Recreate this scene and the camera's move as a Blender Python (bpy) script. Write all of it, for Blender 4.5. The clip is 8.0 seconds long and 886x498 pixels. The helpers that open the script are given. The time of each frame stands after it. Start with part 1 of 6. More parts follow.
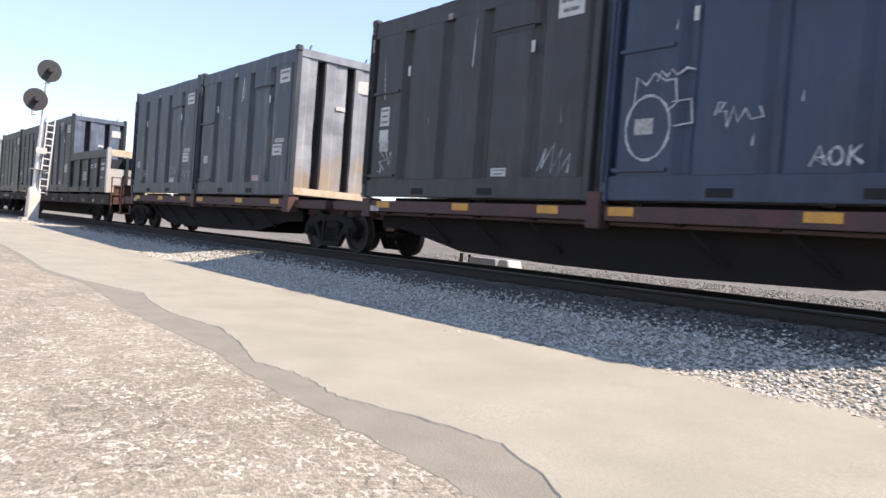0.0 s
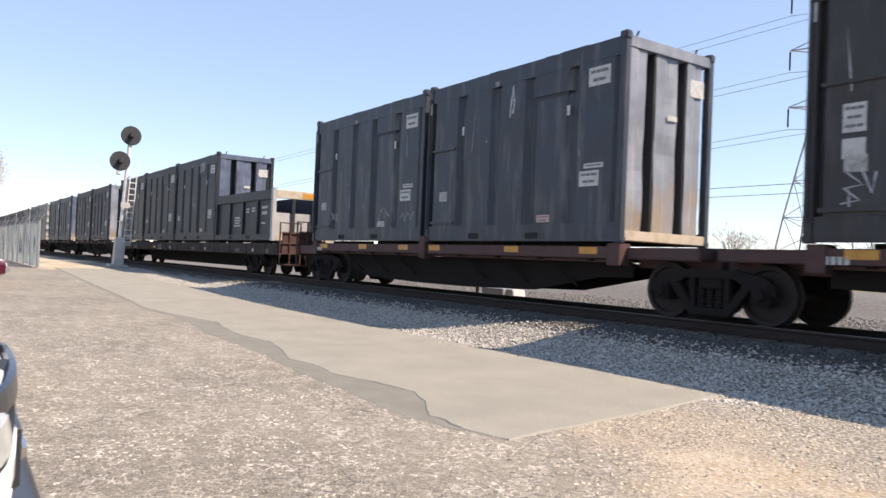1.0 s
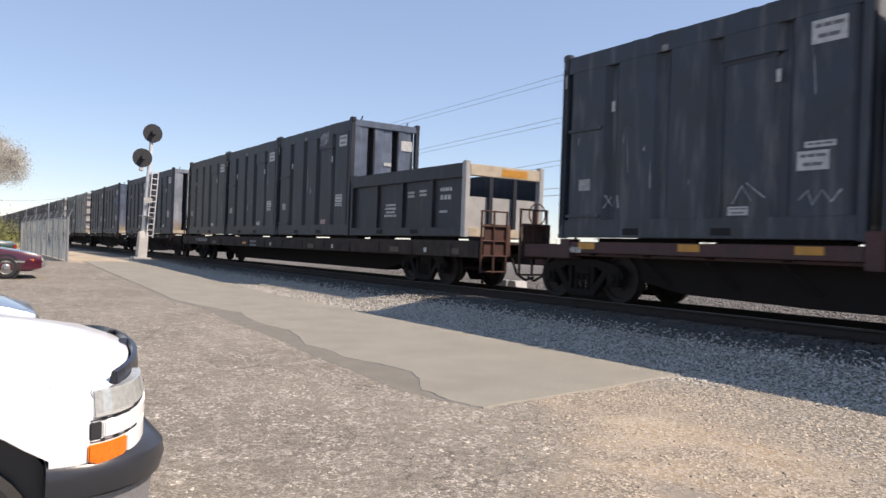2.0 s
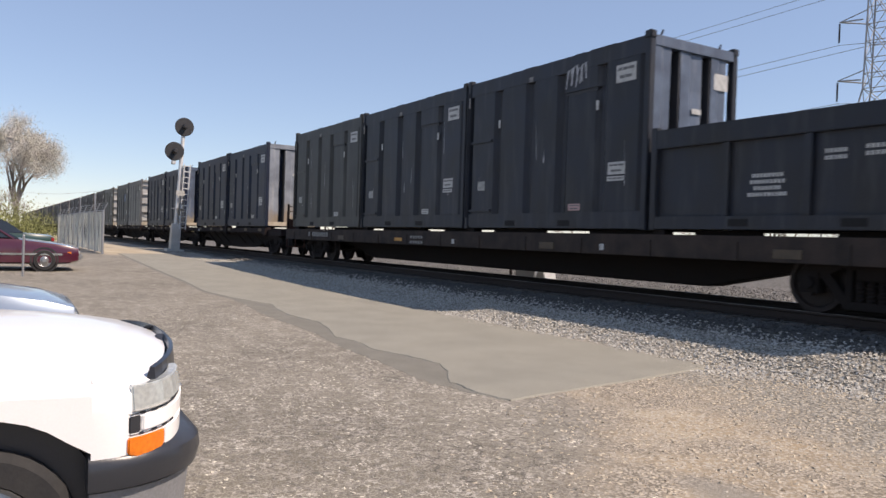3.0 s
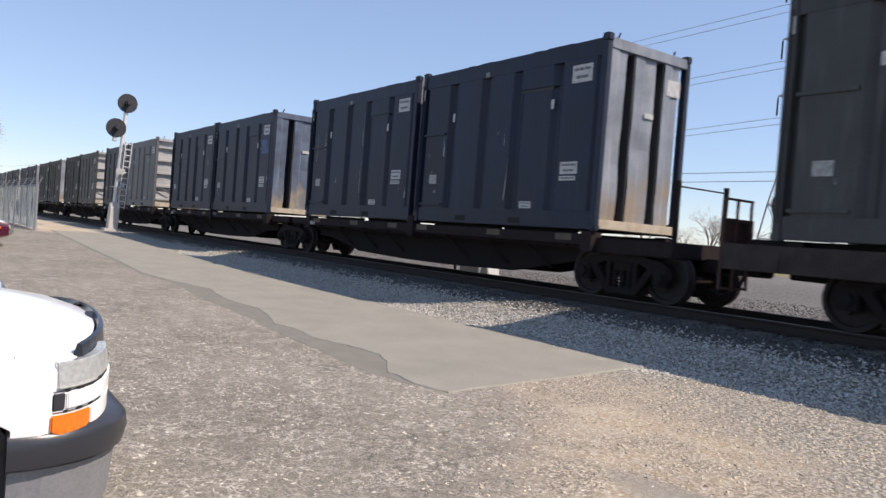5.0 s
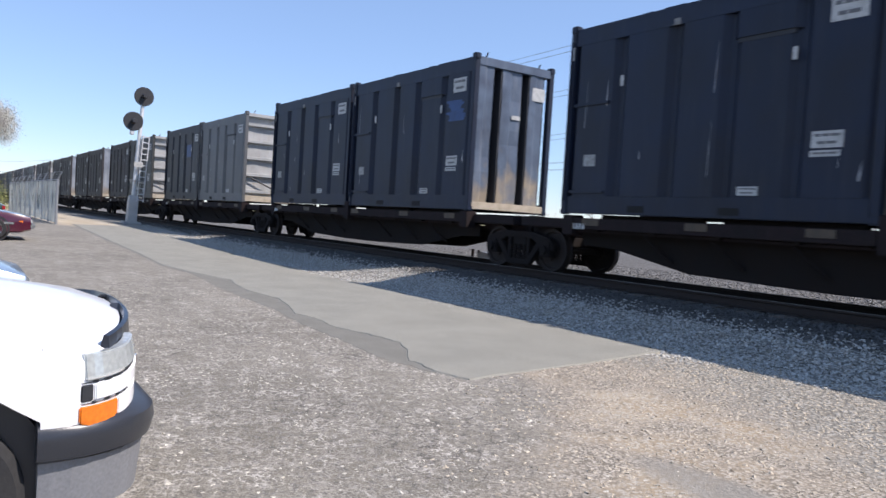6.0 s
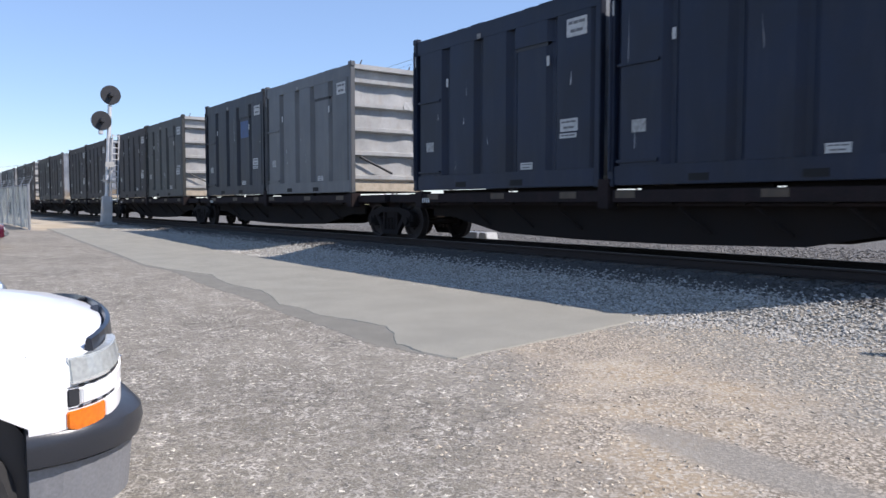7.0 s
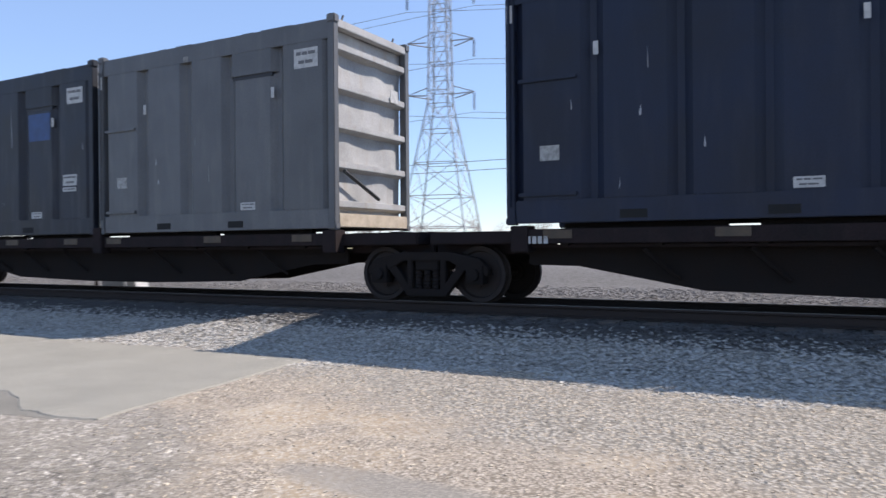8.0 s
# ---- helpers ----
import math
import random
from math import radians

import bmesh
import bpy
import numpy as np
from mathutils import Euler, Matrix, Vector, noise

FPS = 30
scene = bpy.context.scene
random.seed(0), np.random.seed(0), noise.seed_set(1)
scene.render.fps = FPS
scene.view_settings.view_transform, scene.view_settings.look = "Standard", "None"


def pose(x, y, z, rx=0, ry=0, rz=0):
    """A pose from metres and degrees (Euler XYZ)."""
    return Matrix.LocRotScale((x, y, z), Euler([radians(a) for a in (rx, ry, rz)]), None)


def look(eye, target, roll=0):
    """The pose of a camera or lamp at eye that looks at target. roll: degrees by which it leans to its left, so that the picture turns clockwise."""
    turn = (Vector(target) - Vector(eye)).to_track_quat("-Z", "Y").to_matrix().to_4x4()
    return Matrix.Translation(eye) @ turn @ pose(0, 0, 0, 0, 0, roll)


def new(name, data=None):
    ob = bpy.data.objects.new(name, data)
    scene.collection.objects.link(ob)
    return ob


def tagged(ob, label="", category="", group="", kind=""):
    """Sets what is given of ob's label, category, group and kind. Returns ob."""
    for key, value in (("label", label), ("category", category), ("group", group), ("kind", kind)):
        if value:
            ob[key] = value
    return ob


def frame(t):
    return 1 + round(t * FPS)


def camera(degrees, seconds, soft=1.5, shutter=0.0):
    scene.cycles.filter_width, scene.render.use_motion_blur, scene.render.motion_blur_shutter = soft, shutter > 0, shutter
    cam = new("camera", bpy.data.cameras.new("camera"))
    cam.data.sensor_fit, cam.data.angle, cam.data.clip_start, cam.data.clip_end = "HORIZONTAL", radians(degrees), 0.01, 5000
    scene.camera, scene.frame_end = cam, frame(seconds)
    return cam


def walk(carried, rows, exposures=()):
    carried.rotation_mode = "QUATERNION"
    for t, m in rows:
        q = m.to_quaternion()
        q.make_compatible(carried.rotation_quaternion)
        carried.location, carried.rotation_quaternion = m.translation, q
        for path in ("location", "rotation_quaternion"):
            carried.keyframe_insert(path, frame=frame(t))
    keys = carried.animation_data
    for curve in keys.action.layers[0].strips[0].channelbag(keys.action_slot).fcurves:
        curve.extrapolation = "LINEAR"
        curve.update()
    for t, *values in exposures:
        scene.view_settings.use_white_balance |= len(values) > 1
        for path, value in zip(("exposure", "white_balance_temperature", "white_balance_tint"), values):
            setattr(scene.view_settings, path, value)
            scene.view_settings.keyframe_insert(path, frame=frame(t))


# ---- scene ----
SPEED = 11.08            # train speed, metres a second
CLIP = 8.0
cam = camera(61.2, CLIP, soft=1.5, shutter=0.15)
PATH = [
    (0.0, pose(-4.616, 1.699, 1.106, 88.80, -4.25, 50.69)),
    (0.5, pose(-3.005, 1.131, 1.142, 89.66, -3.79, 52.41)),
    (1.0, pose(-1.253, 0.509, 1.307, 90.88, -2.36, 55.27)),
    (1.5, pose(-0.270, 0.015, 1.417, 90.80, -1.97, 55.53)),
    (2.8, pose(0.000, 0.000, 1.447, 88.99, -2.03, 58.58)),
    (3.0, pose(-0.014, -0.012, 1.465, 89.20, -1.81, 58.66)),
    (3.5, pose(0.028, -0.007, 1.460, 88.15, -2.32, 56.31)),
    (4.0, pose(0.000, -0.006, 1.451, 88.24, -6.23, 56.77)),
    (4.2, pose(0.000, 0.000, 1.447, 86.96, -5.78, 56.26)),
    (5.3, pose(0.000, 0.000, 1.447, 89.30, -4.19, 54.28)),
    (5.5, pose(-0.020, -0.002, 1.440, 87.07, -4.76, 54.78)),
    (6.0, pose(-0.029, -0.010, 1.440, 87.91, -3.52, 55.81)),
    (6.5, pose(-0.075, -0.010, 1.438, 90.18, -3.95, 57.15)),
    (7.0, pose(-0.026, -0.007, 1.438, 86.52, -0.03, 54.19)),
    (7.5, pose(0.070, 0.007, 1.447, 88.60, -0.46, 46.67)),
    (8.0, pose(0.064, 0.002, 1.434, 89.79, 0.47, 28.70)),
]
EXPOSURES = [(0.0, 0.96, 7550, 20), (0.5, 0.80, 7650, 20), (1.0, 0.62, 7700, 20), (1.5, 0.40, 7600, 20), (3.0, 0.04, 7600, 20), (3.5, 0.04, 7700, 20), (4.0, 0.06, 7700, 20), (5.5, 0.19, 6800, 18), (6.5, 0.22, 6350, 17), (7.0, 0.20, 6450, 17), (8.0, 0.36, 6650, 18)]
walk(cam, PATH, EXPOSURES)

# ---- light ----
SUN = Vector((3.45, 2.87, 5.38)).normalized()
world = bpy.data.worlds.new("sky")
scene.world = world
world.use_nodes = True
wn = world.node_tree.nodes
sky = wn.new("ShaderNodeTexSky")
sky.sky_type, sky.sun_disc = "NISHITA", False
sky.sun_elevation = math.asin(SUN.z)
sky.sun_rotation = math.atan2(SUN.x, SUN.y)
sky.air_density, sky.dust_density, sky.ozone_density = 1.0, 0.0, 4.5
wn["Background"].inputs["Strength"].default_value = 0.155
tint = wn.new("ShaderNodeMixRGB")
tint.blend_type = "MULTIPLY"
tint.inputs[0].default_value = 1.0
tint.inputs[2].default_value = (0.95, 0.99, 1.05, 1)
world.node_tree.links.new(sky.outputs["Color"], tint.inputs[1])
haze = wn.new("ShaderNodeMixRGB")
haze.inputs[0].default_value = 0.38
haze.inputs[2].default_value = (2.15, 3.2, 4.8, 1)
world.node_tree.links.new(tint.outputs[0], haze.inputs[1])
world.node_tree.links.new(haze.outputs[0], wn["Background"].inputs["Color"])
sun = new("sun", bpy.data.lights.new("sun", "SUN"))
sun.data.energy, sun.data.angle, sun.data.color = 4.9, radians(0.55), (1.0, 0.95, 0.87)
sun.matrix_world = look(SUN * 200, (0, 0, 0))


# ---- materials ----
def material(name, colour, rough=0.6, metal=0.0, second=None, scale=3.0, amount=0.5, fine=60.0, fine_amount=0.15, bump=0.15,
             bump_scale=80.0, streak=0.0, streak_colour=(0.2, 0.15, 0.1), wash=None, vary=0.0, clear=0.0, stretch=(1, 1, 1), spec=0.5):
    """Two scales of variation (patches and grain), optional downward streaks, and fine relief."""
    m = bpy.data.materials.new(name)
    m.use_nodes = True
    t = m.node_tree
    n, link = t.nodes, t.links.new
    b = n["Principled BSDF"]
    tc = n.new("ShaderNodeTexCoord")
    mp = n.new("ShaderNodeMapping")
    mp.inputs["Scale"].default_value = stretch
    link(tc.outputs["Object"], mp.inputs["Vector"])
    big = n.new("ShaderNodeTexNoise")
    big.inputs["Scale"].default_value, big.inputs["Detail"].default_value = scale, 6.0
    link(mp.outputs[0], big.inputs["Vector"])
    ramp = n.new("ShaderNodeValToRGB")
    ramp.color_ramp.elements[0].position, ramp.color_ramp.elements[1].position = 0.38, 0.68
    link(big.outputs["Fac"], ramp.inputs["Fac"])
    mix = n.new("ShaderNodeMixRGB")
    second = second or tuple(c * 0.6 for c in colour)
    mix.inputs[1].default_value, mix.inputs[2].default_value = (*colour, 1), (*second, 1)
    mul = n.new("ShaderNodeMath")
    mul.operation = "MULTIPLY"
    mul.inputs[1].default_value = amount
    link(ramp.outputs["Color"], mul.inputs[0])
    link(mul.outputs[0], mix.inputs[0])
    last = mix.outputs[0]
    if streak:
        mp2 = n.new("ShaderNodeMapping")
        mp2.inputs["Scale"].default_value = (3.2, 3.2, 0.55)
        link(tc.outputs["Object"], mp2.inputs["Vector"])
        st = n.new("ShaderNodeTexNoise")
        st.inputs["Scale"].default_value, st.inputs["Detail"].default_value = 1.6, 7.0
        link(mp2.outputs[0], st.inputs["Vector"])
        r2 = n.new("ShaderNodeValToRGB")
        r2.color_ramp.elements[0].position, r2.color_ramp.elements[1].position = 0.52, 0.78
        link(st.outputs["Fac"], r2.inputs["Fac"])
        m2 = n.new("ShaderNodeMath")
        m2.operation = "MULTIPLY"
        m2.inputs[1].default_value = streak
        link(r2.outputs["Color"], m2.inputs[0])
        mx = n.new("ShaderNodeMixRGB")
        mx.inputs[2].default_value = (*streak_colour, 1)
        link(m2.outputs[0], mx.inputs[0])
        link(last, mx.inputs[1])
        last = mx.outputs[0]
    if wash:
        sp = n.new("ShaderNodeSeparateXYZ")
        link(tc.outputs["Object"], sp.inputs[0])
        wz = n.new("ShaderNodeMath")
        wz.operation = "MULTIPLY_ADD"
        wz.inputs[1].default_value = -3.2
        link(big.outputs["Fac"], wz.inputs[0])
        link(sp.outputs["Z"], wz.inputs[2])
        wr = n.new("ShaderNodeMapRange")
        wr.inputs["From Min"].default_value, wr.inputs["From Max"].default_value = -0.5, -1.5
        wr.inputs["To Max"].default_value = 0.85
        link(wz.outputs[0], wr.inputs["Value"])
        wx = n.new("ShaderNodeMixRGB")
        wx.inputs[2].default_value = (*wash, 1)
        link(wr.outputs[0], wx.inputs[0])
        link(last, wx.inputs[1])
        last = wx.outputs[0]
    grain = n.new("ShaderNodeTexNoise")
    grain.inputs["Scale"].default_value, grain.inputs["Detail"].default_value = fine, 3.0
    link(tc.outputs["Object"], grain.inputs["Vector"])
    bc = n.new("ShaderNodeMapRange")
    bc.inputs["From Min"].default_value, bc.inputs["From Max"].default_value = 0.25, 0.75
    bc.inputs["To Min"].default_value, bc.inputs["To Max"].default_value = 1 - fine_amount, 1 + fine_amount
    link(grain.outputs["Fac"], bc.inputs["Value"])
    value = bc.outputs[0]
    if vary:
        info = n.new("ShaderNodeObjectInfo")
        vr = n.new("ShaderNodeMapRange")
        vr.inputs["To Min"].default_value, vr.inputs["To Max"].default_value = 1 - vary, 1 + vary
        link(info.outputs["Random"], vr.inputs["Value"])
        vm = n.new("ShaderNodeMath")
        vm.operation = "MULTIPLY"
        link(value, vm.inputs[0])
        link(vr.outputs[0], vm.inputs[1])
        value = vm.outputs[0]
    hsv = n.new("ShaderNodeHueSaturation")
    link(value, hsv.inputs["Value"])
    link(last, hsv.inputs["Color"])
    link(hsv.outputs[0], b.inputs["Base Color"])
    b.inputs["Roughness"].default_value, b.inputs["Metallic"].default_value = rough, metal
    b.inputs["Coat Weight"].default_value = clear
    b.inputs["Specular IOR Level"].default_value = spec
    b.inputs["Coat Roughness"].default_value = 0.06
    if bump:
        bs = n.new("ShaderNodeTexNoise")
        bs.inputs["Scale"].default_value, bs.inputs["Detail"].default_value = bump_scale, 4.0
        link(tc.outputs["Object"], bs.inputs["Vector"])
        bp = n.new("ShaderNodeBump")
        bp.inputs["Strength"].default_value, bp.inputs["Distance"].default_value = bump, 0.02
        link(bs.outputs["Fac"], bp.inputs["Height"])
        link(bp.outputs[0], b.inputs["Normal"])
    return m


def ground_material():
    """Old worn asphalt near, pale gravel by the rails, sandy dirt between, grass and dirt behind the tracks."""
    m = bpy.data.materials.new("lot_ground")
    m.use_nodes = True
    t = m.node_tree
    n, link = t.nodes, t.links.new
    b = n["Principled BSDF"]
    geo = n.new("ShaderNodeNewGeometry")
    sep = n.new("ShaderNodeSeparateXYZ")
    link(geo.outputs["Position"], sep.inputs[0])

    def math_node(op, a, c=None, clamp=False):
        k = n.new("ShaderNodeMath")
        k.operation, k.use_clamp = op, clamp
        for i, v in enumerate((a, c)):
            if v is None:
                continue
            if isinstance(v, (int, float)):
                k.inputs[i].default_value = v
            else:
                link(v, k.inputs[i])
        return k.outputs[0]

    def tex(scale, detail=5.0, kind="ShaderNodeTexNoise", rough=0.5):
        k = n.new(kind)
        k.inputs["Scale"].default_value = scale
        if kind == "ShaderNodeTexNoise":
            k.inputs["Detail"].default_value, k.inputs["Roughness"].default_value = detail, rough
        link(geo.outputs["Position"], k.inputs["Vector"])
        return k

    def step(v, lo, hi):
        k = n.new("ShaderNodeMapRange")
        k.interpolation_type = "SMOOTHSTEP"
        k.inputs["From Min"].default_value, k.inputs["From Max"].default_value = lo, hi
        link(v, k.inputs["Value"])
        return k.outputs[0]

    def blend(f, a, c):
        k = n.new("ShaderNodeMixRGB")
        for i, v in enumerate((f, a, c)):
            if isinstance(v, tuple):
                k.inputs[i].default_value = (*v, 1)
            elif isinstance(v, (int, float)):
                k.inputs[i].default_value = v
            else:
                link(v, k.inputs[i])
        return k.outputs[0]

    wob = tex(0.7, 6)
    wobble = math_node("MULTIPLY", math_node("SUBTRACT", wob.outputs["Fac"], 0.5), 2.6)
    x, y = sep.outputs["X"], sep.outputs["Y"]
    # old asphalt: exposed pale aggregate in a grey binder
    agg = tex(75, 2)
    agg2 = tex(32, 3)
    spots = step(agg.outputs["Fac"], 0.5, 0.62)
    spots2 = step(agg2.outputs["Fac"], 0.5, 0.66)
    patchy = step(tex(0.45, 5).outputs["Fac"], 0.35, 0.7)
    asphalt = blend(patchy, (0.166, 0.149, 0.118), (0.220, 0.199, 0.160))
    worm = tex(10.0, 3, rough=0.5)
    ridge = math_node("ABSOLUTE", math_node("SUBTRACT", worm.outputs["Fac"], 0.5))
    lines_ = math_node("SUBTRACT", 1.0, step(ridge, 0.008, 0.030))
    clump = step(tex(3.1, 4).outputs["Fac"], 0.36, 0.66)
    pits = step(tex(17, 4, rough=0.6).outputs["Fac"], 0.50, 0.62)
    asphalt = blend(math_node("MULTIPLY", pits, 0.6), asphalt, (0.10, 0.093, 0.088))
    asphalt = blend(math_node("MULTIPLY", math_node("MULTIPLY", lines_, clump), 0.75), asphalt, (0.66, 0.61, 0.54))
    net = n.new("ShaderNodeTexVoronoi")
    net.feature = "DISTANCE_TO_EDGE"
    net.inputs["Scale"].default_value = 5.5
    link(geo.outputs["Position"], net.inputs["Vector"])
    cracks = math_node("SUBTRACT", 1.0, step(net.outputs["Distance"], 0.01, 0.05))
    crazed = math_node("ADD", step(tex(0.6, 3).outputs["Fac"], 0.50, 0.60), step(math_node("ADD", math_node("MULTIPLY", x, 0.55), y), 0.4, 1.6), True)
    asphalt = blend(math_node("MULTIPLY", math_node("MULTIPLY", cracks, crazed), 0.75), asphalt, (0.075, 0.068, 0.06))
    warp = n.new("ShaderNodeVectorMath")
    warp.operation = "MULTIPLY_ADD"
    warp.inputs[1].default_value = (0.11, 0.11, 0.0)
    link(tex(5.0, 3).outputs["Color"], warp.inputs[0])
    link(geo.outputs["Position"], warp.inputs[2])
    net2 = n.new("ShaderNodeTexVoronoi")
    net2.feature = "DISTANCE_TO_EDGE"
    net2.inputs["Scale"].default_value = 15.0
    link(warp.outputs[0], net2.inputs["Vector"])
    dusty = math_node("SUBTRACT", 1.0, step(net2.outputs["Distance"], 0.015, 0.10))
    broken = step(tex(6.5, 4, rough=0.6).outputs["Fac"], 0.42, 0.58)
    asphalt = blend(math_node("MULTIPLY", math_node("MULTIPLY", dusty, broken), 0.40), asphalt, (0.50, 0.462, 0.41))
    asphalt = blend(math_node("MULTIPLY", spots, 0.40), asphalt, (0.46, 0.43, 0.365))
    asphalt = blend(math_node("MULTIPLY", spots2, 0.30), asphalt, (0.11, 0.105, 0.10))
    # gravel: voronoi stones, each its own grey
    vor = n.new("ShaderNodeTexVoronoi")
    vor.inputs["Scale"].default_value = 24.0
    link(geo.outputs["Position"], vor.inputs["Vector"])
    bw = n.new("ShaderNodeRGBToBW")
    link(vor.outputs["Color"], bw.inputs[0])
    stone = blend(bw.outputs[0], (0.27, 0.255, 0.215), (0.47, 0.44, 0.385))
    stone = blend(step(vor.outputs["Distance"], 0.35, 0.62), stone, (0.20, 0.185, 0.155))
    vor2 = n.new("ShaderNodeTexVoronoi")
    vor2.inputs["Scale"].default_value = 46.0
    link(geo.outputs["Position"], vor2.inputs["Vector"])
    bw2 = n.new("ShaderNodeRGBToBW")
    link(vor2.outputs["Color"], bw2.inputs[0])
    dirt = blend(step(tex(1.4, 6).outputs["Fac"], 0.35, 0.7), (0.33, 0.258, 0.17), (0.38, 0.318, 0.232))
    dirt = blend(math_node("MULTIPLY", step(bw2.outputs[0], 0.48, 0.66), 0.75), dirt, (0.46, 0.42, 0.355))
    dirt = blend(math_node("MULTIPLY", step(tex(30, 3).outputs["Fac"], 0.54, 0.66), 0.55), dirt, (0.15, 0.125, 0.10))
    fine_gravel = blend(bw2.outputs[0], (0.25, 0.215, 0.17), (0.54, 0.48, 0.40))
    fine_gravel = blend(step(vor2.outputs["Distance"], 0.40, 0.66), fine_gravel, (0.16, 0.14, 0.11))
    dirt = blend(math_node("MULTIPLY", step(tex(0.85, 5).outputs["Fac"], 0.40, 0.54), 0.9), dirt, fine_gravel)
    # where: the asphalt ends along a slanting line towards the rails and to the camera's right
    edge = math_node("ADD", math_node("ADD", math_node("MULTIPLY", x, 0.80), y), wobble)
    to_dirt = step(edge, 0.2, 0.9)
    ground = blend(to_dirt, asphalt, dirt)
    # a tongue of smooth old asphalt lying in the dirt
    tx = math_node("MULTIPLY", math_node("ADD", x, 2.3), 0.95)
    ty = math_node("MULTIPLY", math_node("ADD", math_node("ADD", y, -3.75), math_node("MULTIPLY", math_node("ADD", x, 2.3), 0.05)), 3.6)
    far = math_node("ADD", math_node("ADD", math_node("MULTIPLY", tx, tx), math_node("MULTIPLY", ty, ty)), math_node("MULTIPLY", wobble, 0.35))
    tongue = math_node("SUBTRACT", 1.0, step(far, 0.25, 1.15))
    ground = blend(math_node("MULTIPLY", tongue, 0.7), ground, blend(agg.outputs["Fac"], (0.20, 0.19, 0.165), (0.27, 0.255, 0.225)))
    to_stone = step(math_node("ADD", math_node("ADD", math_node("MULTIPLY", x, 0.30), y), math_node("MULTIPLY", wobble, 1.0)), 4.0, 5.2)
    ground = blend(to_stone, ground, stone)
    # pale sand where the lot ends beside the fence
    sand = blend(step(tex(0.9, 6).outputs["Fac"], 0.35, 0.7), (0.40, 0.335, 0.245), (0.50, 0.44, 0.34))
    sandy = math_node("MULTIPLY", math_node("SUBTRACT", 1.0, step(math_node("ADD", x, wobble), -37.5, -35.0)), step(math_node("ADD", y, math_node("MULTIPLY", wobble, 0.4)), 4.2, 5.2))
    ground = blend(sandy, ground, sand)
    rails = step(math_node("ADD", y, math_node("MULTIPLY", wobble, 0.35)), 7.1, 7.9)
    ground = blend(rails, ground, stone)
    # ballast under the train: grease plus the train's shadow, both in the colour
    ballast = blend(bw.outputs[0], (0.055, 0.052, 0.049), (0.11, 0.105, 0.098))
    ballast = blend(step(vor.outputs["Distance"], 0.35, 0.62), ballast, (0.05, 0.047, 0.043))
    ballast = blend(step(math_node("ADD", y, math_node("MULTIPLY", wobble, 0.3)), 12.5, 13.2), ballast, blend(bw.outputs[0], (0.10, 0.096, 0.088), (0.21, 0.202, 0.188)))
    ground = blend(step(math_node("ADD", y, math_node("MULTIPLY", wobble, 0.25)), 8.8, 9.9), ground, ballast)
    grass = blend(step(tex(0.8, 7).outputs["Fac"], 0.4, 0.65), (0.20, 0.17, 0.09), (0.11, 0.13, 0.05))
    grass = blend(math_node("MULTIPLY", step(tex(14, 4).outputs["Fac"], 0.45, 0.65), 0.5), grass, (0.30, 0.25, 0.15))
    ground = blend(step(math_node("ADD", y, wobble), 44.0, 52.0), ground, grass)
    link(ground, b.inputs["Base Color"])
    b.inputs["Roughness"].default_value = 0.92
    b.inputs["Specular IOR Level"].default_value = 0.25
    hgt = math_node("ADD", math_node("MULTIPLY", agg.outputs["Fac"], 0.35), math_node("MULTIPLY", math_node("SUBTRACT", 1.0, vor.outputs["Distance"]), to_stone))
    bp = n.new("ShaderNodeBump")
    bp.inputs["Strength"].default_value, bp.inputs["Distance"].default_value = 0.8, 0.03
    link(hgt, bp.inputs["Height"])
    link(bp.outputs[0], b.inputs["Normal"])
    return m


def glass(name, tint=(0.9, 0.95, 0.95), rough=0.03):
    m = bpy.data.materials.new(name)
    m.use_nodes = True
    b = m.node_tree.nodes["Principled BSDF"]
    b.inputs["Base Color"].default_value = (*tint, 1)
    b.inputs["Roughness"].default_value = rough
    b.inputs["Transmission Weight"].default_value = 0.9
    b.inputs["IOR"].default_value = 1.45
    return m


GROUND = ground_material()
PATCH = material("patch_asphalt", (0.278, 0.266, 0.222), 0.9, second=(0.205, 0.199, 0.168), scale=1.3, amount=0.55, fine=120, fine_amount=0.35, bump=0.35, bump_scale=140)
CRACK = material("crack_filler", (0.172, 0.164, 0.138), 0.9, second=(0.225, 0.214, 0.182), scale=3, fine=90, fine_amount=0.3, bump=0.4)
STONE = material("loose_stone", (0.52, 0.497, 0.445), 0.9, second=(0.18, 0.17, 0.148), scale=26, amount=0.8, fine=200, vary=0.3, bump=0.3)
STONE_TAN = material("tan_gravel", (0.62, 0.535, 0.41), 0.9, second=(0.19, 0.16, 0.125), scale=34, amount=0.9, fine=200, bump=0.3)
GRIT = material("exposed_chip", (0.74, 0.685, 0.57), 0.9, second=(0.30, 0.28, 0.25), scale=30, amount=0.8, fine=200, bump=0.2)
STONE_MID = material("grey_crushed_stone", (0.24, 0.232, 0.218), 0.9, second=(0.12, 0.115, 0.11), scale=16, amount=0.9, fine=200, bump=0.3)
# grease and the train's shadow together make this stone so dark
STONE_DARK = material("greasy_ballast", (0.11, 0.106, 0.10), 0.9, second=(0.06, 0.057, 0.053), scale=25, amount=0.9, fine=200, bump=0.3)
STEEL_RAIL = material("rail_steel", (0.045, 0.034, 0.029), 0.8, 0.1, spec=0.2, second=(0.04, 0.032, 0.028), scale=8, fine=150, bump=0.3)
